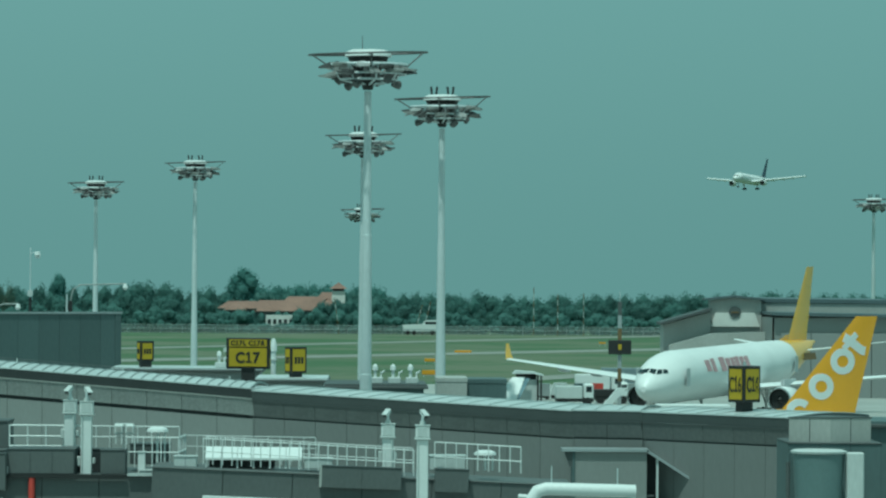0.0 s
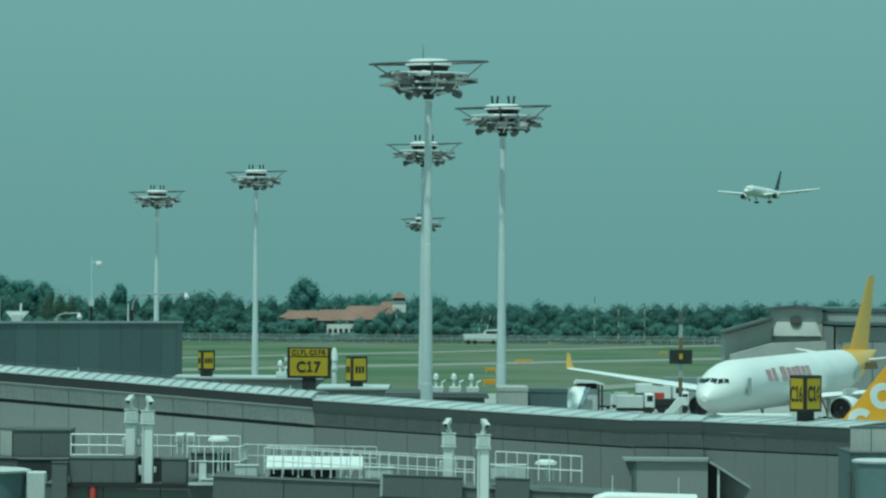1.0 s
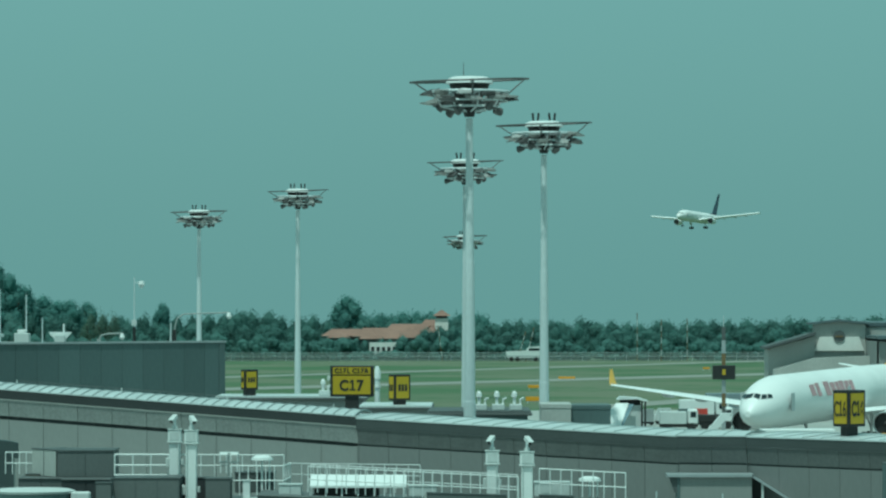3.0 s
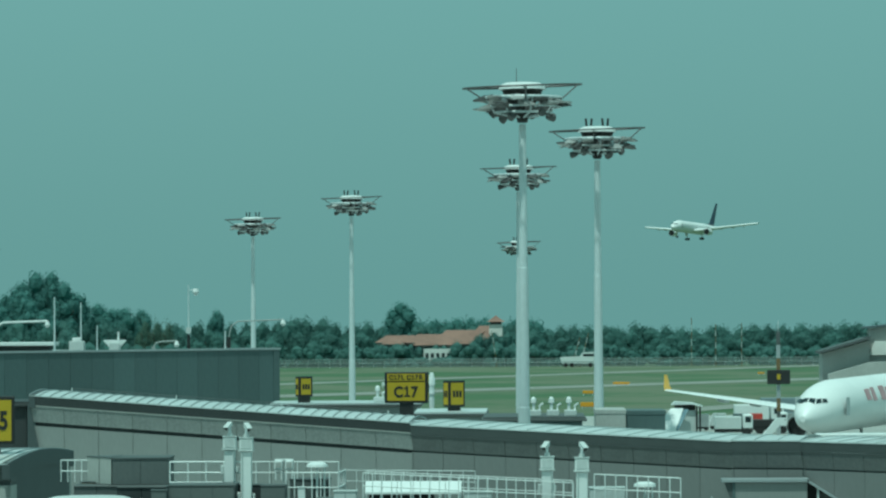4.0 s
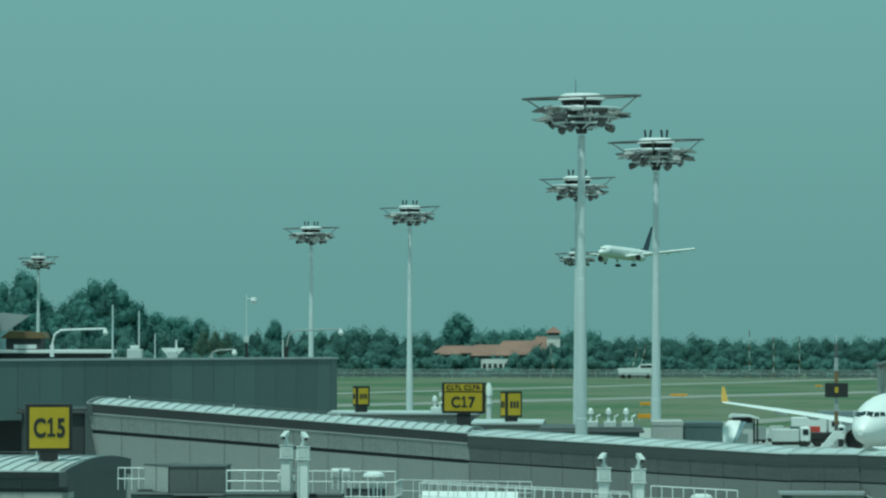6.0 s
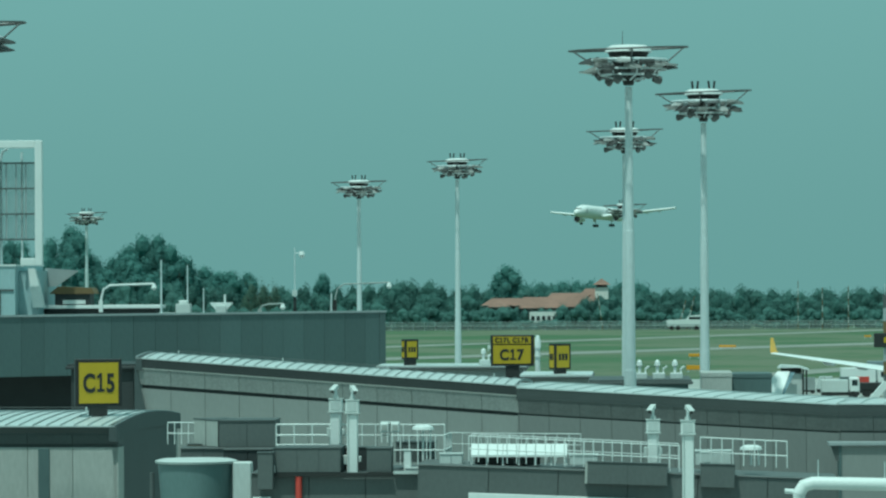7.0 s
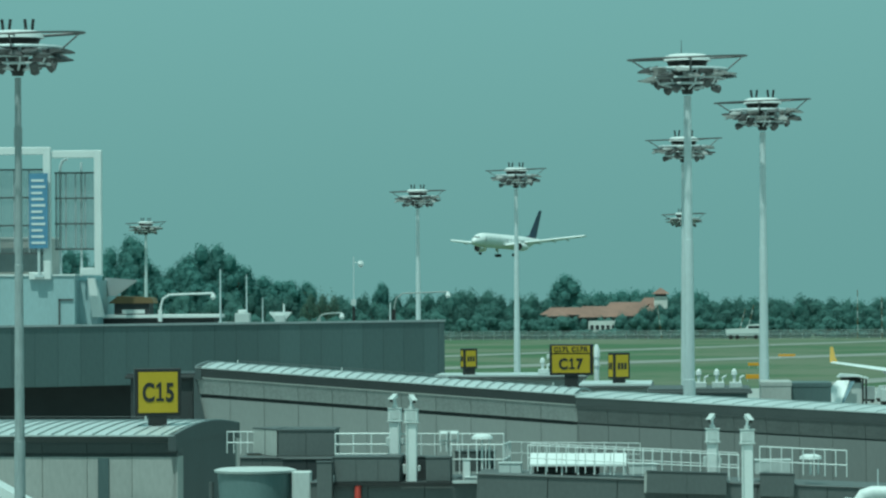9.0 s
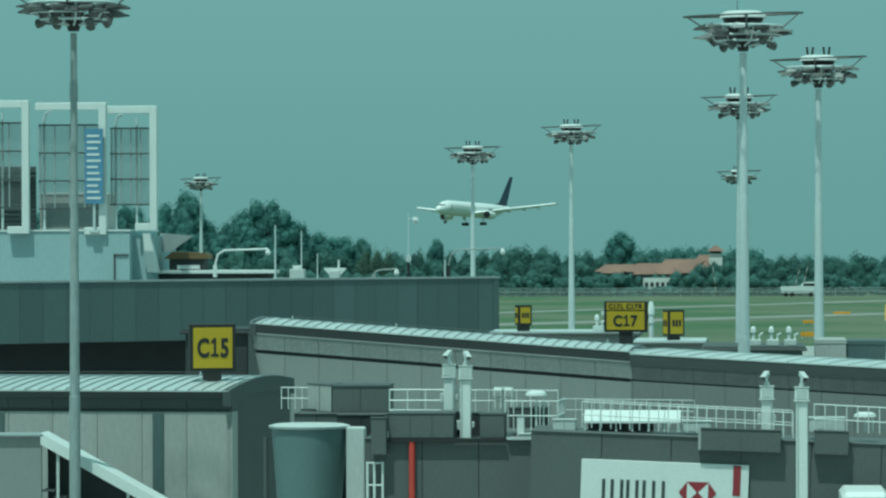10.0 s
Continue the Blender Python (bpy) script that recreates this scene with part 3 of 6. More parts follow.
def aircraft(name, m, label, L, R, span, fin_top, white, fin_mat, winglet=None, gear_down=True, wing_z=-0.55, dihedral=0.1, engine=(0.27, 0.30, 1.5, 5.5), wing_x=0.335, tail_from=None, fin_scale=1.0, stout=1.0, pax=True, gear_drop=None, sweep=0.62, fin=None, squat=0.0):
    ac = thing(name, m, label, "airliner")
    rings = fuselage_rings(L, R)
    if tail_from:
        cut = min(range(len(rings)), key=lambda i: abs(rings[i][0].x + tail_from * L))
        part("fuselage", loft(rings[:cut + 1]), white, ac, smooth=True)
        part("tail_section", loft(rings[cut:]), fin_mat, ac, "tail end of the body painted like the fin", smooth=True)
    else:
        part("fuselage", loft(rings), white, ac, smooth=True)
    half = span / 2
    zr = wing_z * R
    for s in (1, -1):
        root, tip = 0.175 * span, 0.038 * span
        xr = -wing_x * L
        sec = [(xr, 0.3 * R * s, zr, root * 1.08, 0.16 * stout), (xr - 0.9 * (R), R * 1.0 * s, zr + 0.05, root * 0.95, 0.15 * stout),
               (xr - sweep * half * 0.34, half * 0.34 * s, zr + dihedral * half * 0.34, root * 0.62, 0.145 * stout),
               (xr - sweep * half, half * s, zr + dihedral * half * 1.05, tip, 0.15 * stout * stout)]
        w = part("wing", wing(sec), white, ac, smooth=True)
        tipx, tipz = sec[-1][0], sec[-1][2]
        if winglet:
            part("winglet", wing([(tipx, half * s, tipz, tip, 0.09), (tipx - 0.6, (half + 0.3) * s, tipz + 0.45, tip * 0.8, 0.08), (tipx - 1.6, (half + 0.65) * s, tipz + 1.75, tip * 0.4, 0.08)]), winglet, ac, "yellow winglet", smooth=True)
        # flap-track fairings
        for f in (0.26, 0.42, 0.6, 0.76):
            y = half * f * s
            xf = xr - sweep * half * f - root * (0.62 - 0.35 * f)
            zf = zr + dihedral * half * f - 0.35
            part("flap_fairing", loft([circle((xf + 1.6, y, zf + 0.1), (1, 0, 0), 0.08, 8), circle((xf + 0.6, y, zf), (1, 0, 0), 0.28, 8), circle((xf - 1.4, y, zf - 0.25), (1, 0, 0), 0.22, 8), circle((xf - 2.4, y, zf - 0.4), (1, 0, 0), 0.05, 8)]), AIRGREY, ac, smooth=True)
        if gear_down:
            part("flap", wing([(xr - root * 0.95, R * 1.05 * s, zr - 0.3, root * 0.22, 0.1), (xr - sweep * half * 0.34 - root * 0.6, half * 0.34 * s, zr + dihedral * half * 0.34 - 0.35, root * 0.17, 0.1), (xr - sweep * half * 0.72 - root * 0.34, half * 0.72 * s, zr + dihedral * half * 0.72 - 0.25, root * 0.11, 0.1)]), white, ac)
        ef, ex, er, el = engine
        y = half * ef * s
        xe = xr - sweep * half * ef + 0.58 * el
        ze = zr + dihedral * half * ef - er * 1.08
        nac = part("engine", loft([circle((xe, y, ze), (1, 0, 0), er * 0.86, 20), circle((xe - 0.15, y, ze), (1, 0, 0), er * 0.95, 20), circle((xe - el * 0.3, y, ze), (1, 0, 0), er, 20), circle((xe - el * 0.75, y, ze), (1, 0, 0), er * 0.85, 20), circle((xe - el, y, ze), (1, 0, 0), er * 0.6, 20)], caps=False), white, ac, smooth=True)
        part("inlet_lip", loft([circle((xe + 0.03, y, ze), (1, 0, 0), er * 0.84, 20), circle((xe + 0.06, y, ze), (1, 0, 0), er * 0.9, 20), circle((xe - 0.14, y, ze), (1, 0, 0), er * 0.955, 20)], caps=False), METAL, nac)
        part("fan", loft([circle((xe - 0.5, y, ze), (1, 0, 0), er * 0.86, 20), circle((xe - 0.52, y, ze), (1, 0, 0), er * 0.3, 20), circle((xe - 0.1, y, ze), (1, 0, 0), 0.03, 20)]), BLACK, nac)
        part("exhaust_cone", loft([circle((xe - el * 0.9, y, ze), (1, 0, 0), er * 0.58, 16), circle((xe - el * 1.25, y, ze), (1, 0, 0), er * 0.12, 16)]), METAL, nac, smooth=True)
        part("pylon", box(xe - el * 1.05, xe - el * 0.25, y - 0.2, y + 0.2, ze + er * 0.7, ze + er * 1.5), AIRGREY, ac)
        # tailplane
        ht = span * 0.16
        part("tailplane", wing([(-0.865 * L, 0.2 * R * s, 0.45 * R, L * 0.085, 0.1), (-0.865 * L - ht * 0.72, ht * s, 0.45 * R + 0.11 * ht, L * 0.032, 0.09)]), white, ac, smooth=True)
    # fin
    zb = 0.72 * R
    hgt = fin_top - zb
    part("fin", wing(fin or [(-0.80 * L, 0, zb * 0.6, L * 0.155, 0.09), (-0.828 * L, 0, zb + 0.04 * hgt, L * 0.125 * fin_scale, 0.09), (-0.828 * L - hgt * 0.83, 0, fin_top, L * 0.044 * fin_scale, 0.08)], True), fin_mat, ac, "painted tail fin", smooth=True)
    part("dorsal_fillet", wing([(-0.77 * L, 0, R * 0.93, 0.06 * L, 0.03), (-0.82 * L, 0, R * 1.16, 0.02 * L, 0.05)], True), fin_mat, ac)
    # flight-deck windows: six dark panes round the nose
    nl = 0.16 * L
    for s in (1, -1):
        for pane in (((0.026, 60), (0.026, 87), (0.036, 88), (0.037, 67)), ((0.028, 54), (0.038, 43.5), (0.045, 54), (0.0375, 64)), ((0.040, 42), (0.051, 33.5), (0.054, 43), (0.047, 52))):
            pts = []
            for xx, aa in pane:
                x = xx * L
                f = 1 - x / nl
                r = R * (1 - f ** 2.1) ** 0.56 + 0.015
                zc = -0.35 * R * f ** 1.8
                an = radians(aa)
                pts.append(Vector((-x, s * r * math.cos(an), zc + r * math.sin(an))))
            bm = bmesh.new()
            out = Vector((0.05, s * 0.03, 0.05))
            loft([pts, [p + out for p in pts]], bm)
            part("cockpit_window", bm, GLASS, ac)
        if pax:
            n = int(L * 0.62 / 1.1)
            pm = mesh_of("cabin_window", box(-0.14, 0.14, -0.02, 0.02, -0.2, 0.2, bevel=0.03), GLASS)
            for i in range(n):
                x = -0.15 * L - i * 1.1
                an = radians(14)
                share("cabin_window", pm, ac, Matrix.Translation((x, s * (R + 0.005) * math.cos(an), R * math.sin(an))) @ pose(0, 0, 0, s * -14 if s > 0 else 14, 0, 0))
        door = mesh_of("cabin_door", box(-0.55, 0.55, -0.02, 0.02, -0.95, 0.95, bevel=0.015), AIRGREY)
        for f in (0.105, 0.42, 0.74):
            share("cabin_door", door, ac, Matrix.Translation((-f * L, s * (R + 0.012), 0.1)))
    # undercarriage
    gd = gear_drop or R * 1.75
    for nm, x, y, wr, rows, cols in (("nose_gear", -0.105 * L, 0, 0.5, (0,), (-0.3, 0.3)), ("main_gear", -0.5 * L, R * 1.35, 0.66, (-1.0, 0.0, 1.0) if L > 62 else (-0.85, 0.85), (-0.6, 0.6)), ("main_gear", -0.5 * L, -R * 1.35, 0.66, (-1.0, 0.0, 1.0) if L > 62 else (-0.85, 0.85), (-0.6, 0.6))):
        zbot = -gd + wr + squat * x
        g = part(nm, rod((x, y, -R * 0.6), (x, y, zbot), 0.2, 0.15, 10), METAL, ac)
        part("drag_strut", rod((x + 1.8, y, -R * 0.8), (x, y, zbot + 0.9), 0.09, n=6), METAL, g)
        part("gear_door", box(x - 0.9, x + 0.9, y + (0.65 if y >= 0 else -0.72), y + (0.72 if y >= 0 else -0.65), -R * 1.25, -R * 0.75), white, g)
        for dx in rows:
            for dy in cols:
                part("wheel", loft([circle((x + dx, y + dy - 0.2, zbot), (0, 1, 0), wr * 0.85, 16), circle((x + dx, y + dy - 0.13, zbot), (0, 1, 0), wr, 16), circle((x + dx, y + dy + 0.13, zbot), (0, 1, 0), wr, 16), circle((x + dx, y + dy + 0.2, zbot), (0, 1, 0), wr * 0.85, 16)]), RUBBER, g, smooth=True)
    return ac


def heading(x, y, z, fx, fy, pitch=0.0, bank=0.0):
    return Matrix.Translation((x, y, z)) @ pose(0, 0, 0, 0, 0, math.degrees(math.atan2(fy, fx))) @ pose(0, 0, 0, 0, -pitch, 0) @ pose(0, 0, 0, bank, 0, 0)


# parked freighter: white with a yellow tail
freighter = aircraft("freighter_aircraft", heading(29.0, 400.5, 5.0, -0.409, -0.9125, -1.1), "white wide-body freighter with yellow tail parked on the apron", 58.8, 2.82, 60.3, 11.05, AIRWHITE, TAILYELLOW, winglet=TAILYELLOW, gear_down=False, tail_from=0.755, pax=False, gear_drop=4.9, squat=0.0192, dihedral=0.074, wing_z=-0.68, sweep=0.575, wing_x=0.322, engine=(0.27, 0.30, 1.4, 5.2))
# red print on its port side: illegible words as bars
for k, (x, w, h) in enumerate(((-13.2, 1.4, 1.25), (-15.0, 1.1, 1.5), (-18.0, 1.6, 1.6), (-19.9, 1.3, 1.25), (-21.5, 1.2, 1.25), (-23.0, 1.3, 1.4), (-24.7, 1.3, 1.25), (-26.3, 1.2, 1.25))):
    an = radians(22)
    part("print_bar", box(-w / 2, w / 2, -0.015, 0.015, -h / 2, h / 2), PINK, freighter, m=Matrix.Translation((x, 2.84 * math.cos(an), 2.84 * math.sin(an))) @ pose(0, 0, 0, 22, 0, 0))
part("print_bar", box(-1.9, 1.9, -0.02, 0.02, -0.4, 0.4), BROWN, freighter, m=Matrix.Translation((-50.2, 2.08, 0.75)) @ pose(0, 0, 0, 12, 0, -10))

# narrow-body behind the pier: orange fin with white rings
FIN = [(-32.7, 0, 0.94, 8.15, 0.07), (-34.27, 0, 2.45, 6.88, 0.07), (-41.1, 0, 8.89, 2.0, 0.07)]
low_cost = aircraft("orange_tail_aircraft", heading(0.5, 244.0, 4.15, -0.82, -0.572), "white airliner with an orange fin carrying white rings, behind the pier", 41.3, 2.17, 37.5, 8.8, AIRWHITE, TAILORANGE, gear_down=False, gear_drop=4.15, engine=(0.32, 0.3, 1.1, 4.4), fin=FIN)

# white painted marks lying on both faces of the orange fin
def fin_skin(x, z):
    (xa, _, za, ca, t), (xb, _, zb, cb, _) = FIN[1:] if z > FIN[1][2] else FIN[:2]
    f = (z - za) / (zb - za)
    lead, chord = xa + (xb - xa) * f, ca + (cb - ca) * f
    c = min(1.0, max(0.0, (lead - x) / chord))
    return t * chord * 2.6 * (math.sqrt(c + 1e-4) * 0.30 - 0.13 * c - 0.17 * c * c)


def fin_stroke(name, path, w, side, label, closed=False):
    """A band along a path of (x, z), lying on the skin, widened along x to fit the camera's view."""
    pts = [Vector(p) for p in path]
    n = len(pts)
    rings = []
    for i, p in enumerate(pts):
        a = pts[(i - 1) % n] if closed or i else p
        b = pts[(i + 1) % n] if closed or i < n - 1 else p
        d = (b - a).normalized()
        o = Vector((-d.y, d.x)) * w / 2
        o.x *= 1.2
        ring = []
        for q, up in ((p - o, -0.03), (p - o, 0.02), (p + o, 0.02), (p + o, -0.03)):
            y = (fin_skin(q.x, q.y) + 0.004) * (1 if side > 0 else 0.65) + up
            ring.append(Vector((q.x, y * side, q.y)))
        rings.append(ring)
    part(name, loft(rings + rings[:1] if closed else rings, caps=not closed), AIRWHITE, low_cost, label)


def arc(x, z, rx, rz, a0, a1, n):
    return [(x + rx * math.cos(radians(a0 + (a1 - a0) * i / n)), z + rz * math.sin(radians(a0 + (a1 - a0) * i / n))) for i in range(n + 1)]


for side in (1, -1):
    fin_stroke("ring_mark", arc(-37.8, 4.02, 0.84, 0.66, 0, 348.75, 31), 0.5, side, "white painted ring", True)
    fin_stroke("ring_mark", arc(-39.8, 5.75, 0.84, 0.66, 0, 348.75, 31), 0.5, side, "white painted ring", True)
    fin_stroke("bar_mark", arc(-35.8, 2.3, 0.84, 0.66, -60, 140, 16), 0.5, side, "white painted arc")
    fin_stroke("bar_mark", [(-39.9, 6.62), (-41.1, 7.66)], 0.42, side, "white painted bar")
    fin_stroke("bar_mark", [(-39.95, 7.44), (-40.58, 7.12), (-41.17, 6.76), (-41.6, 6.52), (-41.95, 6.46)], 0.62, side, "white painted bar")


# ---- gate signs on the pier roofs ----
def gate_sign(x, y, z0, z1, w, depth, turn, faces, foot, label, rows=()):
    """A black-cased yellow sign on a short black post. faces: 'front', 'left' or 'right' with their words."""
    h = z1 - z0
    s = thing("gate_sign", pose(x, y, foot, 0, 0, turn), label, "gate sign", "gate signs on the pier roof")
    b = z0 - foot
    part("case", box(-w / 2 - 0.04, w / 2 + 0.04, -depth / 2, depth / 2, b - 0.03, b + h + 0.04, bevel=0.03), BLACK, s)
    part("post", box(-0.42, 0.42, -0.25, 0.25, 0, b), BLACK, s)
    for face, words in faces:
        fw = w if face == "front" else depth
        m = pose(0, 0, b, 0, 0, {"front": 0, "left": -90, "right": 90}[face]) @ Matrix.Translation((0, -(depth if face == "front" else w + 0.08) / 2, 0))
        edge = 0.13
        if rows and face == "front":
            cut = h * 0.70
            part("yellow_panel", box(-fw / 2 + edge, fw / 2 - edge, -0.03, 0.0, edge, cut - 0.03), YELLOW, s, m=m)
            part("yellow_panel", box(-fw / 2 + edge, fw / 2 - edge, -0.03, 0.0, cut + 0.05, h - 0.06), YELLOW, s, m=m)
            lettering(words, cut * 0.55, BLACK, s, m @ pose(0, -0.045, cut * 0.52, 90), fw * 0.58)
            lettering(rows[0], h * 0.17, BLACK, s, m @ pose(0, -0.045, (cut + h) / 2, 90), fw * 0.82)
        else:
            part("yellow_panel", box(-fw / 2 + edge, fw / 2 - edge, -0.03, 0.0, edge, h - edge), YELLOW, s, m=m)
            if words == "bars":
                for q in (-0.21, 0.0, 0.21):
                    part("print_bar", box((q - 0.075) * fw, (q + 0.075) * fw, -0.045, -0.031, h * 0.36, h * 0.62), BLACK, s, m=m)
            else:
                lettering(words, h * 0.46 if fw < 1.5 else h * 0.43, BLACK, s, m @ pose(0, -0.045, h * 0.5, 90), fw * (0.74 if fw < 1.5 else 0.70))
    return s


def signs():
    gate_sign(-25.1, 180.6, 9.37, 11.55, 2.12, 0.55, 15, [("front", "C15")], 8.9, "square yellow gate sign reading C15 on the gate block roof")
    gate_sign(-7.3, 240.0, 9.78, 11.65, 2.62, 0.7, -4, [("front", "C17"), ("right", "bars")], 8.6, "wide yellow gate sign reading C17 with a second line above", rows=("C17L C17R",))
    gate_sign(-5.25, 290.0, 8.3, 10.2, 1.35, 0.85, 33, [("front", "bars"), ("left", "bars")], 7.9, "small yellow gate sign on a low roof near the grass")
    gate_sign(-17.15, 300.0, 8.9, 10.4, 1.1, 0.65, 30, [("front", "bars"), ("left", "bars")], 8.4, "small yellow gate sign standing alone on a pale roof")
    gate_sign(20.55, 208.0, 8.92, 10.82, 1.28, 1.15, 42, [("front", "C16"), ("left", "C16")], 8.25, "yellow gate sign reading C16 on two faces at the pier end")


signs()


# ---- low roofs behind the pier ----
def low_block(name, x0, x1, y0, y1, top, label, wall, roof):
    b = thing(name, pose((x0 + x1) / 2, (y0 + y1) / 2, 0), label, "building", kind="structure")
    w, d = (x1 - x0) / 2, (y1 - y0) / 2
    part("wall", box(-w, w, -d, d, 0, top - 0.3), wall, b)
    if name == "plant_room":
        part("roof_cap", box(-w - 0.04, w + 0.04, -d - 0.04, d + 0.04, top - 0.3, top, bevel=0.02), wall, b)
        return b
    part("roof_slab", box(-w - 0.3, w + 0.3, -d - 0.3, d + 0.3, top - 0.3, top - 0.12, bevel=0.03), EAVE if wall == EAVE else FASCIA, b)
    part("roof_sheet", box(-w - 0.2, w + 0.2, -d - 0.2, d + 0.2, top - 0.12, top), roof, b)
    return b


low_block("gate_annex", -19.5, -8.2, 298.5, 306, 8.4, "low gate annex with a pale sheet roof", CLAD, ROOF)
low_block("gate_annex", -8.0, -3.0, 287, 297, 7.95, "low gate annex with a pale sheet roof", CLAD, ROOF)
low_block("gate_annex", -2.5, 3.9, 256, 266, 8.4, "low dark gate annex behind the mast", CLAD_DARK, FASCIA)
low_block("gate_annex", -9.8, -4.4, 238.5, 243, 8.6, "low gate annex carrying the wide sign", CLAD, ROOF)
low_block("link_block", -33.0, -29.3, 226, 233, 10.3, "near-black link block at the head of the ramp", EAVE, EAVE)
low_block("bridge_tunnel", 22.95, 31.0, 186, 192, 8.7, "dark slate bridge tunnel beyond the pier end", CLAD_DARK, CLAD_DARK)
low_block("plant_room", 5.0, 7.1, 268, 274, 8.55, "pale grey plant room beside a mast", CLAD_PALE, CLAD_PALE)
low_block("plant_room", 7.15, 9.9, 269, 274, 8.45, "slate grey plant room", CLAD_DARK, CLAD_DARK)


# ---- rooftop service posts with cameras ----
def service_post(x, y, z0, z1, label, arm=1):
    p = thing("camera_post", pose(x, y, z0), label, "camera post", "white posts with cameras")
    h = z1 - z0
    part("column", box(-0.22, 0.22, -0.22, 0.22, 0, h - 1.12, bevel=0.03), WHITE, p)
    part("collar", box(-0.31, 0.31, -0.31, 0.31, h - 1.12, h - 1.06, bevel=0.015), OFFWHITE, p)
    part("junction_box", box(-0.27, 0.27, -0.27, 0.27, h - 1.06, h - 0.58, bevel=0.03), WHITE, p)
    part("box_door", box(-0.2, 0.2, -0.285, -0.27, h - 1.0, h - 0.64, bevel=0.006), OFFWHITE, p)
    part("drip_lid", box(-0.3, 0.3, -0.3, 0.3, h - 0.58, h - 0.55), OFFWHITE, p)
    part("conduit", rod((-0.16 * arm, -0.25, 0.1), (-0.16 * arm, -0.25, h - 1.14), 0.03, n=6), OFFWHITE, p)
    part("pan_base", rod((0, 0, h - 0.55), (0, 0, h - 0.42), 0.11, n=12), OFFWHITE, p)
    head = part("tilt_yoke", box(-0.05, 0.05, -0.1, 0.1, h - 0.44, h - 0.22, bevel=0.02), GALV, p)
    body = Matrix.Translation((0.04 * arm, -0.04, h - 0.13)) @ pose(0, 0, 0, 0, 0, 25 * arm) @ pose(0, 0, 0, 28, 0, 0)
    part("camera_housing", box(-0.095, 0.095, -0.24, 0.2, -0.09, 0.07, bevel=0.03), WHITE, head, m=body)
    part("sunshield", box(-0.115, 0.115, -0.3, 0.18, 0.075, 0.1, bevel=0.01), OFFWHITE, head, m=body)
    part("lens_window", box(-0.07, 0.07, -0.25, -0.235, -0.07, 0.05), BLACK, head, m=body)
    part("side_bracket", box(-0.38, -0.23, -0.1, 0.1, 0.35, 0.75, bevel=0.03), OFFWHITE, p)
    part("side_bracket", box(0.23, 0.36, -0.1, 0.1, 0.45, 0.7, bevel=0.03), OFFWHITE, p)
    return p


service_post(-12.1, 158.0, 8.45, 10.95, "white square camera post behind the railing", -1)
service_post(-11.25, 155.6, 7.45, 10.98, "tall white square camera post on the bridge roof")
service_post(0.92, 153.0, 7.85, 10.25, "slim white camera post behind the railing", -1)
service_post(2.22, 148.0, 0.0, 10.4, "tall white camera post in front of the bridge wall")


# ---- railings on the bridge roofs ----
def railing(a, b, z, h, gap, rails, label, r=0.028, slope=0.0):
    """slope: how far the railing falls per metre; its middle stays at z."""
    a, b = Vector((*a, 0)), Vector((*b, 0))
    length = (b - a).length
    ang = math.degrees(math.atan2(b.y - a.y, b.x - a.x))
    rl = thing("railing", pose(a.x, a.y, z + slope * length / 2, 0, 0, ang), label, "railing", "white railings on the bridge roofs")
    n = max(1, round(length / gap))
    r *= 0.8
    post = mesh_of("baluster", rod((0, 0, 0), (0, 0, h), r, n=6), WHITE)
    for i in range(n + 1):
        share("baluster", post, rl, pose(length * i / n, 0, -slope * length * i / n))
    for f in rails:
        part("rail", rod((0, 0, h * f), (length, 0, h * f - slope * length), r * 1.25, n=6), WHITE, rl)
    return rl


railing((-14.6, 158.3), (-11.6, 158.1), 8.45, 0.88, 0.72, (0.04, 0.5, 1.0), "white three-rail railing along the bridge roof", 0.04)
railing((-11.6, 158.1), (-7.6, 157.6), 8.45, 0.88, 0.55, (0.5, 1.0), "white railing beside the camera posts", 0.028)
railing((-9.7, 156.3), (-7.55, 156.1), 7.75, 1.2, 0.36, (0.5, 1.0), "white railing round a roof hatch", 0.03)
railing((-7.55, 156.1), (-7.4, 159.0), 7.75, 1.2, 0.8, (0.5, 1.0), "short white return railing", 0.03)
railing((-7.4, 158.6), (-2.0, 157.0), 7.95, 1.0, 0.5, (0.55, 1.0), "thin white railing behind the pale roof unit", 0.02)
railing((-6.4, 152.6), (1.95, 152.4), 7.85, 1.02, 0.385, (0.5, 1.0), "long white railing with close balusters", 0.026, 0.05)
railing((-6.4, 155.4), (1.95, 155.2), 7.85, 0.98, 0.385, (0.5, 1.0), "far white railing of the walkway", 0.022, 0.05)
railing((2.78, 152.6), (6.2, 152.5), 7.85, 1.05, 0.42, (0.45, 1.0), "white railing at the end of the bridge", 0.028, 0.05)
railing((-20.3, 168.2), (-17.8, 167.6), 8.1, 0.95, 0.32, (0.5, 1.0), "white railing behind the drum", 0.03)


# ---- boarding bridges before the pier ----
def prism(outline, z0, z1, bm=None):
    return loft([[(x, y, z0) for x, y in outline], [(x, y, z1) for x, y in outline]], bm)


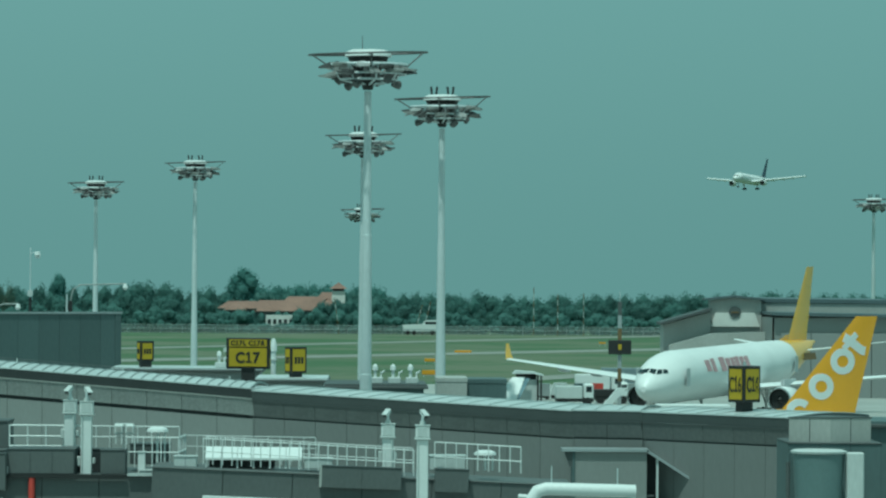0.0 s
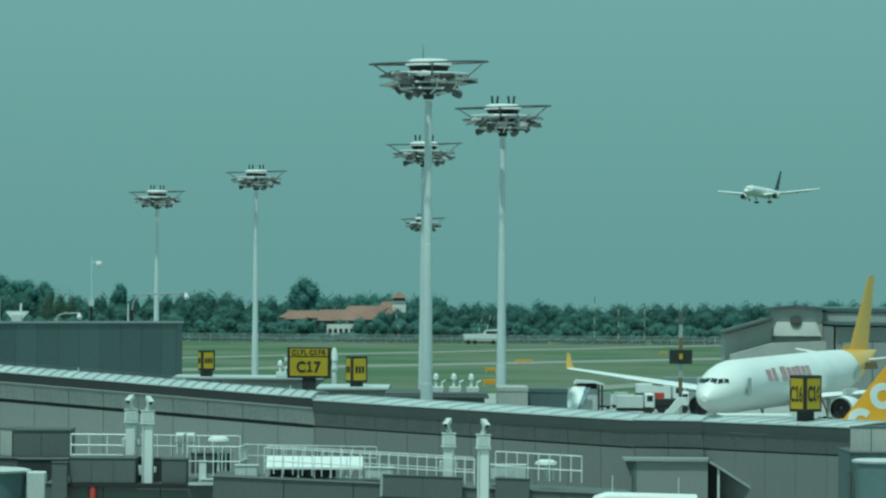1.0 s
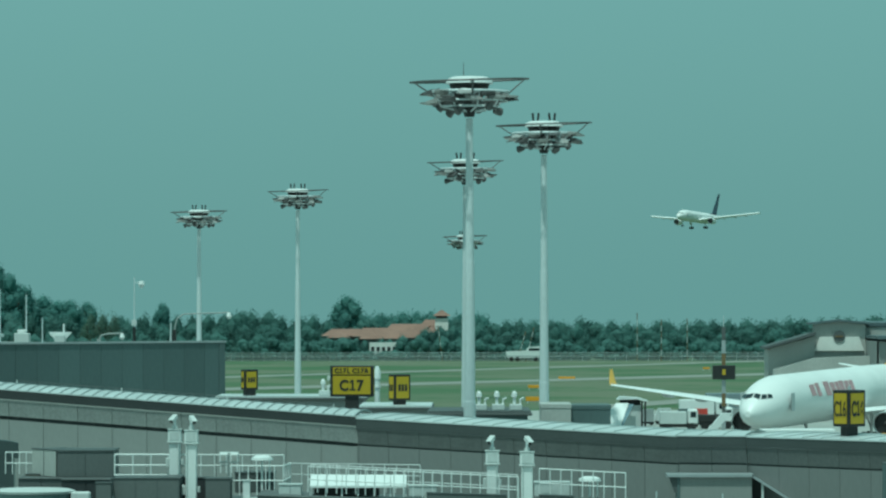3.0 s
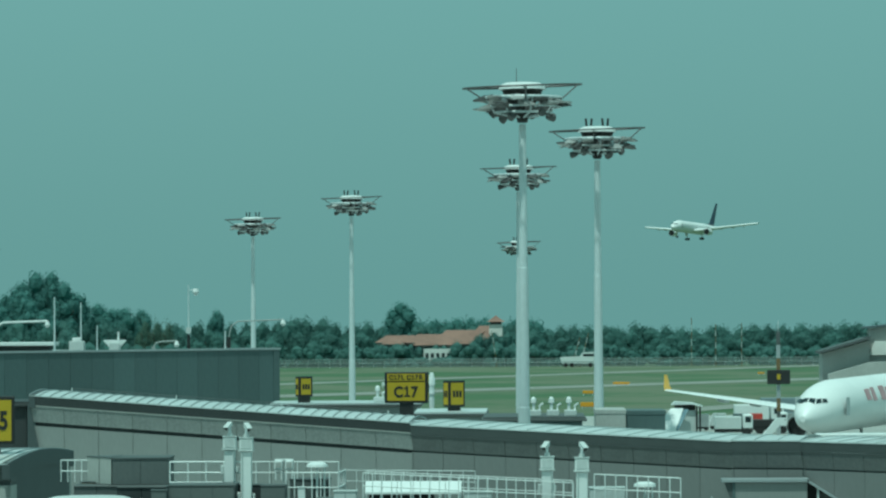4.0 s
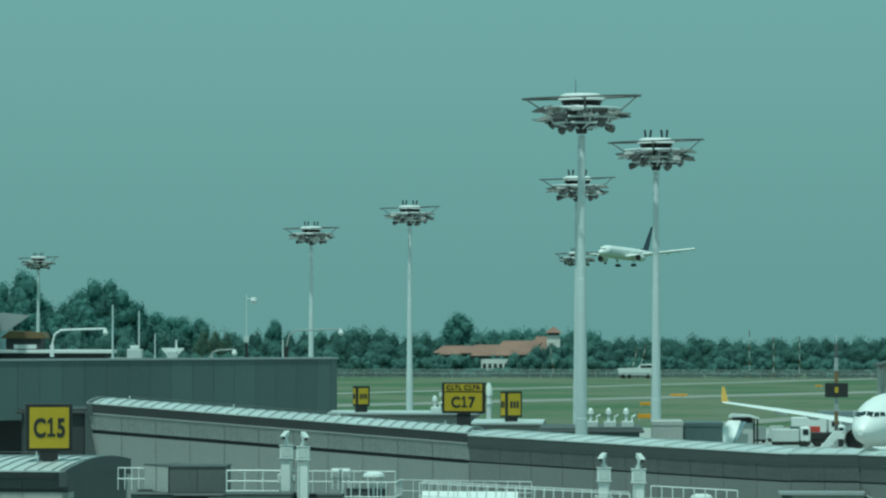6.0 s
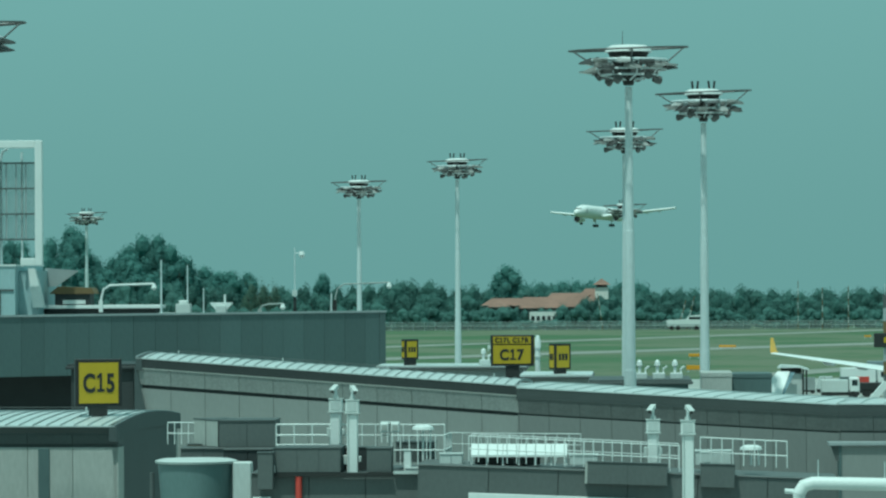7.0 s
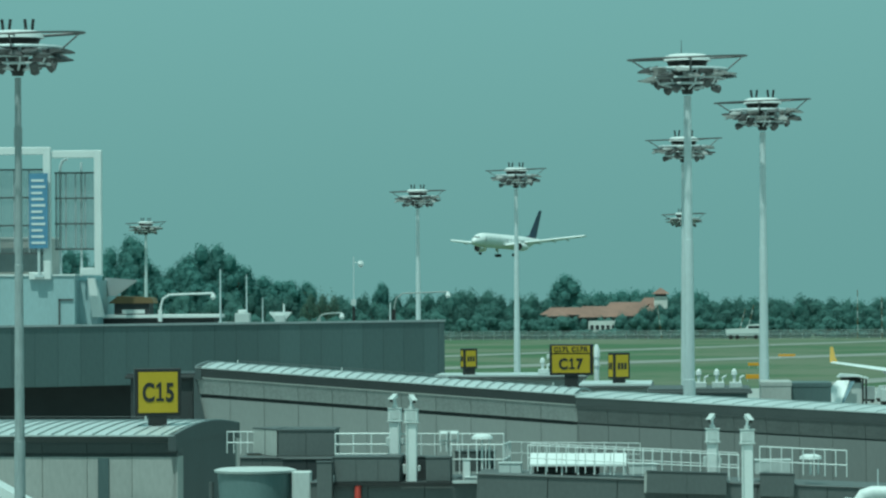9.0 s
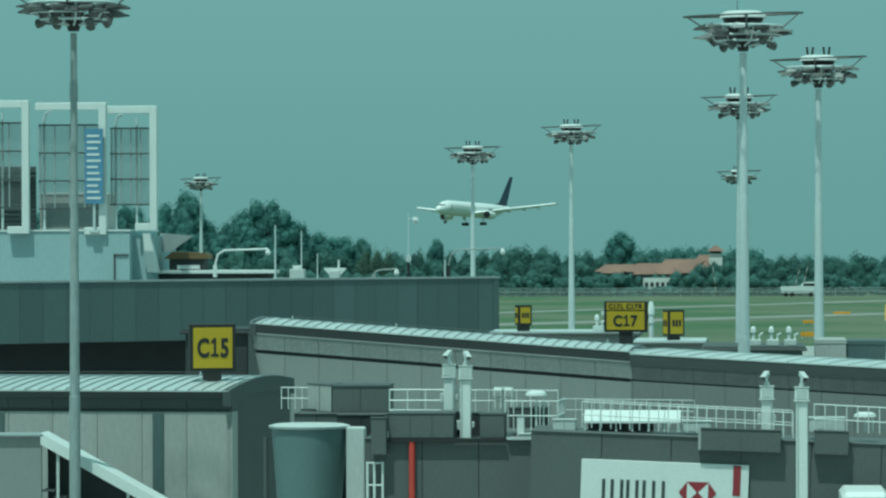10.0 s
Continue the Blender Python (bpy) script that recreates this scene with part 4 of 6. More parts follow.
def drum(x, y, r, top, label):
    d = thing("bridge_rotunda", pose(x, y, 0), label, "boarding bridge", "round bridge ends")
    part("drum", loft([circle((0, 0, 3.0), (0, 0, 1), r * 0.76, 36), circle((0, 0, top - 0.12), (0, 0, 1), r * 0.97, 36)]), TEAL, d, smooth=True)
    part("cap", loft([circle((0, 0, top - 0.1), (0, 0, 1), r * 1.03, 36), circle((0, 0, top), (0, 0, 1), r * 1.05, 36), circle((0, 0, top + 0.07), (0, 0, 1), r * 0.9, 36)]), OFFWHITE, d, smooth=True)
    part("column", rod((0, 0, 0), (0, 0, 3.0), 0.55, n=20), OFFWHITE, d)
    part("door_leaf", box(r * 0.98, r * 0.98 + 0.8, -0.75, -0.15, 3.2, top - 0.03, bevel=0.06), OFFWHITE, d, "white upright door leaf")
    part("drain_pipe", rod((-r - 0.18, -0.2, 1), (-r - 0.18, -0.2, top - 0.5), 0.1), FASCIA, d)
    return d


drum(-18.3, 161.5, 1.66, 7.7, "round grey-green bridge rotunda with a white cap")
drum(21.0, 177.5, 1.25, 7.62, "round grey-green bridge rotunda at the pier end")


def bridge(name, x0, x1, y0, y1, z0, z1, bay, clad, label, tilt=0.0):
    """tilt: degrees by which the bridge falls towards its far end, turning about the top of its near end."""
    b = thing(name, Matrix.Translation((x0, y0, z1)) @ pose(0, 0, 0, 0, tilt, 0) @ Matrix.Translation((0, 0, -z1)), label, "boarding bridge")
    L, W = x1 - x0, y1 - y0
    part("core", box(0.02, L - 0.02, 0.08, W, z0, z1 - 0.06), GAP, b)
    n = max(1, round(L / bay))
    w = L / n
    me = mesh_of("side_panel", box(0.015, w - 0.015, 0, 0.1, z0, z1 - 0.08), clad)
    for i in range(n):
        share("side_panel", me, b, pose(w * i, 0, 0))
    part("roof", box(-0.05, L + 0.05, -0.06, W + 0.05, z1 - 0.07, z1, bevel=0.02), clad if tilt else FASCIA, b)
    part("end_panel", box(-0.04, 0.02, 0.0, W, z0, z1 - 0.08), clad, b)
    part("end_panel", box(L - 0.02, L + 0.04, 0.0, W, z0, z1 - 0.08), clad, b)
    for x in (L * 0.2, L * 0.8):
        part("support_leg", box(x - 0.25, x + 0.25, W / 2 - 0.25, W / 2 + 0.25, 0, z0), OFFWHITE, b)
    return b


def cabin(outline, z0, z1, label, material):
    xs = [p[0] for p in outline]
    ys = [p[1] for p in outline]
    cx, cy = sum(xs) / len(xs), sum(ys) / len(ys)
    loc = [(x - cx, y - cy) for x, y in outline]
    c = thing("roof_plant_cabin", pose(cx, cy, z0), label, "plant cabin", "plant cabins on the bridges")
    part("body", prism(loc, 0, z1 - z0), material, c)
    part("lid", prism([(x * 1.03, y * 1.03) for x, y in loc], z1 - z0, z1 - z0 + 0.06), FASCIA, c)
    n = len(loc)
    for i in range(n):
        a, b = Vector((*loc[i], 0)), Vector((*loc[(i + 1) % n], 0))
        m = (a + b) / 2
        part("panel_joint", rod(m * 1.002, m * 1.002 + Vector((0, 0, z1 - z0)), 0.02, n=4), FASCIA, c)
    return c


# one cabin in two tones: lit side pale, shaded side slate
cabin([(-19.0, 167.0), (-17.75, 165.0), (-17.6, 167.8)], 8.12, 9.22, "lit side of the plant cabin above the bridge, in pale cladding", CLAD_PALE)
cabin([(-17.7, 165.0), (-15.3, 165.15), (-15.3, 167.8), (-17.55, 167.8)], 8.12, 9.2, "shaded side of the plant cabin above the bridge, in slate cladding", CLAD_BRIDGE)
bridge("boarding_bridge", 19.8, 24.1, 179.0, 184.0, 3.0, 7.95, 1.4, CLAD_DARK, "slate grey bridge link at the pier end")
cabin([(19.9, 180.0), (21.8, 179.6), (23.8, 180.4), (21.9, 182.4)], 7.95, 9.05, "pale cornered plant cabin at the pier end", CLAD_PALE)


bridge("boarding_bridge", -15.3, -8.4, 155.2, 161.0, 3.2, 7.5, 2.3, CLAD_BRIDGE, "grey boarding bridge with a red standpipe")
bridge("boarding_bridge", -8.35, 8.2, 152.2, 156.2, 3.0, 7.98, 2.75, CLAD_BRIDGE, "long grey boarding bridge carrying an advertisement", 2.2)
# added near-black block; it paints the shaded gap beside the drum
bridge("boarding_bridge", -17.3, -15.3, 163.4, 168.8, 3.2, 8.1, 1.0, GAP, "near-black block filling the shaded gap behind the drum")
bridge("boarding_bridge", -19.25, -17.4, 164.4, 168.8, 3.2, 8.1, 1.2, CLAD_BRIDGE, "grey connecting bridge behind the drum")


coping = thing("end_coping", pose(-9.0, 155.0, 3.2), "white angle trim round the end of the bridge wall", "trim")
part("top_trim", box(-0.55, 0.62, -0.05, 0.1, 4.24, 4.36), OFFWHITE, coping)
part("side_trim", box(0.5, 0.62, -0.05, 0.1, 0.0, 4.24), OFFWHITE, coping)
# black strip drawn for the shadow line at the wall top
parapet = thing("bridge_parapet", pose(-14.4, 155.0, 7.36), "near-black strip painting the parapet's shadow along the bridge wall", "trim")
part("strip", box(0, 4.8, -0.09, 0.1, 0.0, 0.14), BLACK, parapet)


def roof_box(x0, x1, y0, y1, z0, z1, material, label, joints=1):
    b = thing("roof_box", pose(x0, y0, z0, 0, 1.8 if "projecting" in label else 0, 0), label, "roof box", "box units on the bridge roofs")
    L = x1 - x0
    part("body", box(0, L, 0, y1 - y0, 0, z1 - z0, bevel=0.025), material, b)
    part("lid", box(-0.03, L + 0.03, -0.03, y1 - y0 + 0.03, z1 - z0, z1 - z0 + 0.04), material if material in (WHITE, OFFWHITE) else FASCIA, b)
    # sunlight on the left end is painted as a paler panel
    if "projecting" in label and joints:
        part("end_panel", box(-0.1, 0.0, 0.02, y1 - y0, 0.02, z1 - z0 - 0.02), CLAD_PALE, b, "end panel, pale for its sunlit side")
    for i in range(1, joints + 1):
        x = L * i / (joints + 1)
        part("panel_joint", box(x - 0.02, x + 0.02, -0.012, 0.0, 0.03, z1 - z0 - 0.03), SEAM if material in (WHITE, OFFWHITE) else FASCIA, b)
    return b


roof_box(-14.35, -11.7, 155.0, 157.6, 7.5, 8.48, CLAD_BRIDGE, "slate grey box unit on the bridge roof", 2)
roof_box(-15.02, -14.4, 154.55, 155.12, 6.85, 8.32, CLAD_BRIDGE, "upright slate duct box beside the near-black block", 0)
roof_box(-10.65, -9.65, 155.2, 156.6, 7.5, 8.45, CLAD_BRIDGE, "slate grey box unit near a white post", 0)
# no unit here: a near-black box paints the gap between the boxes
roof_box(-11.7, -10.75, 157.2, 158.0, 7.5, 8.4, GAP, "near-black box filling the shaded gap behind the white post", 0)
roof_box(-9.6, -8.0, 157.4, 159.0, 7.8, 8.6, FASCIA, "dark ventilator unit behind the railing", 2)
roof_box(-1.7, 1.45, 151.75, 152.15, 7.2, 8.05, CLAD_BRIDGE, "projecting slate box on the bridge side", 1)
roof_box(2.75, 4.1, 151.75, 152.15, 7.05, 7.95, CLAD_BRIDGE, "projecting slate box beside a white post", 0)


def plant_canopy(x0, x1, y, z, label):
    """A long sloping sheet on short legs, in bays."""
    c = thing("plant_canopy", pose(x0, y, z), label, "canopy")
    L = x1 - x0
    n = 6
    w = L / n
    sheet_me = mesh_of("sheet", loft([[(x, 0, 0.38), (x, 0, 0.43), (x, 0.75, 0.83), (x, 0.75, 0.78)] for x in (0.012, w - 0.012)]), WHITE)
    leg = mesh_of("leg", box(-0.03, 0.03, 0.04, 0.1, 0, 0.42), WHITE)
    rear_leg = mesh_of("leg", box(-0.03, 0.03, 0.66, 0.72, 0, 0.77), WHITE)
    for i in range(n + 1):
        if i < n:
            share("sheet", sheet_me, c, pose(w * i, 0, 0))
        for me in (leg, rear_leg):
            share("leg", me, c, pose(min(L - 0.04, max(0.04, w * i)), 0, 0))
    part("gutter", box(0, L, -0.06, 0.0, 0.34, 0.42), WHITE, c)


plant_canopy(-6.36, -2.5, 153.2, 7.86, "long white sloping canopy over plant behind the railing")
# black block paints the shaded space between the canopy legs
roof_box(-6.2, -3.6, 153.6, 154.4, 7.86, 8.16, BLACK, "black block for the shaded gaps under the white canopy", 4)
roof_box(-2.4, -1.3, 153.2, 154.2, 7.86, 8.25, OFFWHITE, "weathered white box on the walkway", 0)
roof_box(-7.6, -6.7, 153.4, 154.2, 7.86, 8.3, OFFWHITE, "white valve box on the bridge roof", 1)
roof_box(-9.1, -8.35, 155.6, 156.4, 7.5, 7.62, OFFWHITE, "pale flat hatch on the bridge roof", 0)
roof_box(2.6, 4.0, 153.0, 154.0, 7.86, 8.4, OFFWHITE, "weathered white cabinet behind the railing", 0)


def vent_frame(x, y, z, label):
    v = thing("cowl_vent", pose(x, y, z), label, "roof vent")
    for k in range(2):
        part("cowl", box(k * 0.44, k * 0.44 + 0.34, 0, 0.4, 0.42, 0.8, bevel=0.03), WHITE, v)
        part("louvre", box(k * 0.44 + 0.06, k * 0.44 + 0.28, -0.02, 0.0, 0.5, 0.72), CLAD_PALE, v)
        for px in (0.03, 0.27):
            part("leg", box(k * 0.44 + px, k * 0.44 + px + 0.05, 0.02, 0.08, 0, 0.42), WHITE, v)
    part("top_bar", box(0, 0.78, 0.15, 0.22, 0.8, 0.86), WHITE, v)


vent_frame(-10.25, 157.6, 8.6, "two small white cowls on legs above the railing")
roof_box(-9.2, -8.9, 156.0, 156.3, 7.5, 8.35, WHITE, "short white vent stack", 0)
roof_box(-19.2, -18.6, 166.2, 166.7, 7.75, 8.15, TAN, "tan hose reel behind the drum", 1)


def dome_lamp(x, y, z0, z1, label):
    d = thing("dome_vent", pose(x, y, z0), label, "roof vent", "white domed vents")
    h = z1 - z0
    part("stem", rod((0, 0, 0), (0, 0, h - 0.1), 0.05), WHITE, d)
    part("stem", rod((0.3, 0, 0), (0.3, 0, h - 0.1), 0.04), WHITE, d)
    part("dome", loft([circle((0, 0, h - 0.16), (0, 0, 1), 0.45, 20), circle((0, 0, h - 0.05), (0, 0, 1), 0.42, 20), circle((0, 0, h + 0.03), (0, 0, 1), 0.25, 20)]), WHITE, d, smooth=True)


dome_lamp(-8.45, 156.8, 7.5, 9.32, "white dome vent on stems above the bridge")
dome_lamp(4.8, 153.2, 7.85, 8.62, "white dome vent behind the end railing")

# red standpipe on the first bridge
pipe = thing("standpipe", pose(-13.4, 155.05, 3.2), "red vertical standpipe on the slate bridge wall", "pipe")
part("pipe", rod((0, 0, 0), (0, 0, 4.25), 0.13, n=10), RED, pipe)
part("clamp", box(-0.18, 0.18, -0.05, 0.15, 2.0, 2.1), FASCIA, pipe)

# white ladder frame beside the drum
ladder = thing("ladder_frame", pose(-15.2, 154.9, 0.0), "white tubular ladder frame beside the bridge", "ladder")
for x in (0, 0.28, 0.62):
    part("upright", rod((x, 0, 0), (x, 0, 6.55), 0.05), WHITE, ladder)
for z in (0.6, 1.6, 2.6, 3.6, 4.6, 5.6, 6.5):
    part("rung", rod((0, 0, z), (0.62, 0, z), 0.035), WHITE, ladder)


INK = surface("dark grey print", (0.06, 0.07, 0.07), 0.6, spread=0.1)


def advert():
    ad = thing("advert_board", pose(-6.5, 152.1, 4.27, 0, 2.2, 0), "white advertisement board with a red hexagon on the bridge side", "advert board")
    part("board", box(0, 6.62, -0.06, 0.06, 0, 2.58, bevel=0.015), WHITE, ad)
    for k, (x, w) in enumerate(((0.8, 0.58), (1.52, 0.48), (2.12, 0.52), (2.78, 0.62))):
        for dx in (0.04, w - 0.2):
            part("print_bar", box(x + dx, x + dx + 0.13, -0.085, -0.062, 1.0, 1.82), INK, ad)
    cx, cz, a, b = 4.62, 1.42, 0.42, 0.42
    for outline in ([(cx - a, cz + b), (cx, cz), (cx - a, cz - b), (cx - 2 * a * 0.88, cz)], [(cx + a, cz + b), (cx + 2 * a * 0.88, cz), (cx + a, cz - b), (cx, cz)],
                    [(cx - a, cz + b), (cx + a, cz + b), (cx, cz)], [(cx - a, cz - b), (cx, cz), (cx + a, cz - b)]):
        part("hexagon_facet", plate(outline, 0.03, m=Matrix.Translation((0, -0.08, 0))), DARKRED, ad)
    for sgn in (-1, 1):
        part("hexagon_facet", plate([(cx + sgn * a, cz + b - 0.02), (cx + sgn * 0.03, cz), (cx + sgn * a, cz - b + 0.02)], 0.02, m=Matrix.Translation((0, -0.105, 0))), WHITE, ad, "white triangle")
    part("red_strip", box(6.0, 6.3, -0.085, -0.062, 1.35, 2.55), DARKRED, ad)
    part("red_strip", plate([(6.0, 0.2), (6.3, 0.0), (6.3, 1.2), (6.0, 1.0)], 0.025, m=Matrix.Translation((0, -0.075, 0))), DARKRED, ad)


advert()

# white service cab below the bridge, and white bent duct
cab = thing("service_cab", pose(4.6, 147.5, 0), "white high-roofed service truck beside the bridge", "truck")
part("body", box(-0.9, 0.9, -1, 3.5, 0.9, 5.9, bevel=0.18), WHITE, cab)
part("windscreen", box(-0.75, 0.75, -1.03, -1.0, 4.6, 5.4), GLASS, cab)
for x in (-0.85, 0.85):
    for y in (0.0, 2.6):
        part("wheel", rod((x - 0.15, y, 0.45), (x + 0.15, y, 0.45), 0.45, n=16), RUBBER, cab)
part("chassis", box(-0.8, 0.8, -0.9, 3.4, 0.5, 0.9), BLACK, cab)

duct = thing("bent_duct", pose(0, 0, 0), "fat white bent duct above the service stand", "duct")
part("pipe", bent([(6.55, 150.0, 4.0), (6.55, 150.0, 6.9), (6.75, 150.0, 7.2), (7.1, 150.0, 7.3), (10.6, 150.4, 7.2)], 0.26, 14), WHITE, duct, smooth=True)
part("side_branch", rod((6.0, 150.0, 7.0), (6.6, 150.0, 6.95), 0.1), WHITE, duct)
part("rod", rod((7.3, 150.0, 7.5), (7.3, 150.0, 8.2), 0.02), GALV, duct)
part("rod", rod((9.9, 150.3, 7.4), (9.9, 150.3, 8.1), 0.02), GALV, duct)
part("stand", box(10.3, 10.6, 150.2, 150.6, 0, 7.0), OFFWHITE, duct)


# ---- covered stairs leaning on the pier walls ----
def covered_stair(x, y, z, flat, run, drop, label, turn=0.0, roof=OFFWHITE, thick=0.16):
    s = thing("covered_stair", pose(x, y, 0, 0, 0, turn), label, "covered stair", "covered stairs on the pier")
    part("landing_wall", box(0.5, flat, 0.05, 0.25, 0, z - 0.15), CLAD, s)
    part("landing_roof", box(-0.1, flat + 0.1, -0.15, 1.8, z - 0.15, z - (0.07 if thick > 0.3 else 0.0)), SEAM if thick > 0.3 else roof, s)
    part("side_wall", box(0.45, 0.6, 0.0, 1.7, 0, z - 0.15), CLAD_DARK, s)
    bm = plate([(flat, z), (flat, z - thick), (flat + run, z - drop - thick), (flat + run, z - drop)], 1.9, m=Matrix.Translation((0, 0.8, 0)))
    part("sloping_roof", bm, roof, s)
    part("bracket", plate([(0.0, z - 0.15), (0.5, z - 0.15), (0.5, z - 1.0), (0.3, z - 1.0)], 0.3, m=Matrix.Translation((0, 0.2, 0))), FASCIA, s)
    # near-black sheet stands in for shade below the sloping roof
    part("opening_shade", plate([(flat + 0.02, z - 0.2), (flat + run, z - drop - 0.2), (flat + run, 0.2), (flat + 0.02, 0.2)], 0.1, m=Matrix.Translation((0, 1.55, 0))), GAP, s)
    for f in (0.1, 0.52, 0.95):
        part("pillar", box(flat + run * f - 0.06, flat + run * f + 0.06, 0.0, 0.12, 0, z - drop * f - 0.15), OFFWHITE, s)
    for i in range(14):
        f = i / 14
        part("stair_tread", box(flat + run * f, flat + run * (f + 0.075), 0.2, 1.4, z - 2.6 - drop * f, z - 2.52 - drop * f), FASCIA, s)
    return s


covered_stair(10.85, 208.9, 6.27, 4.5, 5.8, 3.7, "grey covered stair down the pier wall", roof=SEAM)
covered_stair(-36.5, 167.0, 7.1, 5.7, 7.4, 4.1, "covered stair with a white sloping roof at the gate block", roof=WHITE, thick=0.5)


# ---- rooftop of the terminal hall: white annex, sign frames, lamps ----
ANNEX = surface("pale blue-grey render", (0.35, 0.46, 0.48), 0.7, spread=0.08, scale=5, streak=3)


def annex():
    a = thing("roof_annex", pose(0, 0, 0), "white rendered annex on the hall roof", "building", kind="structure")
    part("wall", box(-95, -53.2, 331, 347, 11.8, 16.4), ANNEX, a)
    part("side_bay", box(-53.2, -51.5, 333, 347, 11.8, 16.0), ANNEX, a)
    part("parapet", box(-95.1, -53.1, 330.9, 347.1, 16.4, 16.55), WHITE, a)
    part("door_frame", box(-54.6, -54.45, 330.9, 331.0, 12.1, 14.4), FASCIA, a)
    part("door_frame", box(-54.6, -53.3, 330.9, 331.0, 14.25, 14.4), FASCIA, a)
    part("buttress", plate([(-52.3, 16.2), (-51.7, 16.2), (-50.9, 12.8), (-51.9, 12.8)], 1.0, m=Matrix.Translation((0, 333, 0))), WHITE, a)


annex()


def sign_frame(x0, x1, z0, z1, y, t, label, grid=True, low=True):
    f = thing("sign_frame", pose(x0, y, 0), label, "sign frame", "white roof frames")
    w = x1 - x0
    part("upright", box(w - t, w, 0, 0.6, z0, z1, bevel=0.04), WHITE, f)
    part("top_beam", box(0, w - t, 0, 0.6, z1 - t, z1, bevel=0.04), WHITE, f)
    part("bottom_beam", box(w - 3.0 * t, w - t, 0, 0.6, z0, z0 + t, bevel=0.04), WHITE, f)
    part("foot_post", bent([(0.55, 1.3, z0 - 0.1), (0.55, 1.3, z1 - 1.4), (0.75, 1.2, z1 - 0.9), (1.2, 0.9, z1 - 0.7)], 0.13, 8), GALV, f)
    part("foot_post", rod((w * 0.55, 1.3, z0 - 0.1), (w * 0.55, 1.3, z1 - 1.0), 0.11), GALV, f)
    if grid:
        zz0, zz1 = z0 + 2.2, z1 - 2.0
        for k in range(4):
            part("grid_rail", box(0.1, w - t, 0.9, 1.0, zz0 + (zz1 - zz0) * k / 3, zz0 + (zz1 - zz0) * k / 3 + 0.14), FASCIA, f)
        for k in range(5):
            part("grid_post", box(0.15 + (w - t - 0.3) * k / 4, 0.28 + (w - t - 0.3) * k / 4, 1.0, 1.08, zz0, zz1), SEAM, f)
        part("wire_panel", box(0.1, w - t, 1.1, 1.13, zz0, zz1), WIRE, f, "see-through wire mesh")
    return f


WIRE = surface("wire mesh", (0.2, 0.23, 0.23), 0.6, spread=0.1)
WIRE.node_tree.nodes["Principled BSDF"].inputs["Alpha"].default_value = 0.2

sign_frame(-55.15, -50.8, 16.45, 27.3, 331.0, 0.64, "white box-section roof frame with a wire grid")
sign_frame(-61.4, -55.2, 16.1, 27.6, 330.6, 0.64, "white box-section roof frame around a blue panel")
sign_frame(-67.6, -61.9, 16.2, 27.8, 330.2, 0.64, "white box-section roof frame with dark louvres")
sign_frame(-73.5, -68.0, 16.2, 28.0, 330.0, 0.64, "white box-section roof frame at the annex end")

bp = thing("blue_panel", pose(-57.0, 330.2, 16.5), "blue directory panel with white lines on the roof frame", "sign board")
part("panel", box(0, 1.62, 0, 0.12, 2.3, 8.8), BLUE, bp)
part("leg", box(0.7, 0.9, 0.12, 0.3, 0, 8.0), GALV, bp)
part("foot", box(0.4, 1.2, 0.12, 1.2, -0.2, 0.0), GALV, bp)
for k in range(11):
    part("print_bar", box(0.2, 1.42 - 0.13 * (k % 3), -0.03, 0.0, 2.68 + k * 0.54, 2.88 + k * 0.54), WHITE, bp)

lv = thing("louvre_screen", pose(-71.5, 333.5, 16.5), "dark louvred plant screen behind the white frames", "louvre screen")
part("screen", box(0, 9.6, 0, 0.3, 0.0, 5.6), FASCIA, lv)
for k in range(12):
    part("louvre", box(0, 9.6, -0.12, 0.0, 0.5 + k * 0.42, 0.66 + k * 0.42), CLAD_DARK, lv)
pl = thing("plant_housing", pose(-62.0, 336, 16.5), "pale plant housing inside the roof frames", "plant housing")
part("body", box(0, 6.0, 0, 4, 0, 3.2), CLAD_PALE, pl)
part("louvre_face", box(0.2, 5.8, -0.06, 0, 0.3, 2.4), CLAD_DARK, pl)
part("lid", box(-0.1, 6.1, -0.1, 4.1, 3.2, 3.35), WHITE, pl)


def canopy_roof():
    c = thing("roof_canopy", pose(-52.0, 336, 12.1), "pale flat canopy with a brown roof box beside the annex", "canopy")
    part("slab", box(0, 10.9, 0, 3.5, 0.55, 0.85, bevel=0.03), WHITE, c)
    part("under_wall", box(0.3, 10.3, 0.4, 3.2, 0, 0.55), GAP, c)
    part("booth", box(1.5, 4.6, 0.2, 3, 0.85, 1.85), GAP, c)
    part("booth_sign", box(2.2, 4.2, 0.12, 0.2, 0.95, 1.3), WHITE, c)
    part("brown_roof", plate([(1.0, 1.85), (5.0, 1.85), (4.8, 2.35), (1.8, 2.5)], 3.2, m=Matrix.Translation((0, 1.6, 0))), BROWN, c)
    part("slanted_screen", plate([(0.2, 2.5), (1.3, 2.5), (3.3, 3.9), (0.3, 4.15)], 0.2, m=Matrix.Translation((0, 2.6, 0))), SEAM, c)


canopy_roof()


ARM = surface("weathered grey arm paint", (0.34, 0.36, 0.35), 0.55, spread=0.15)


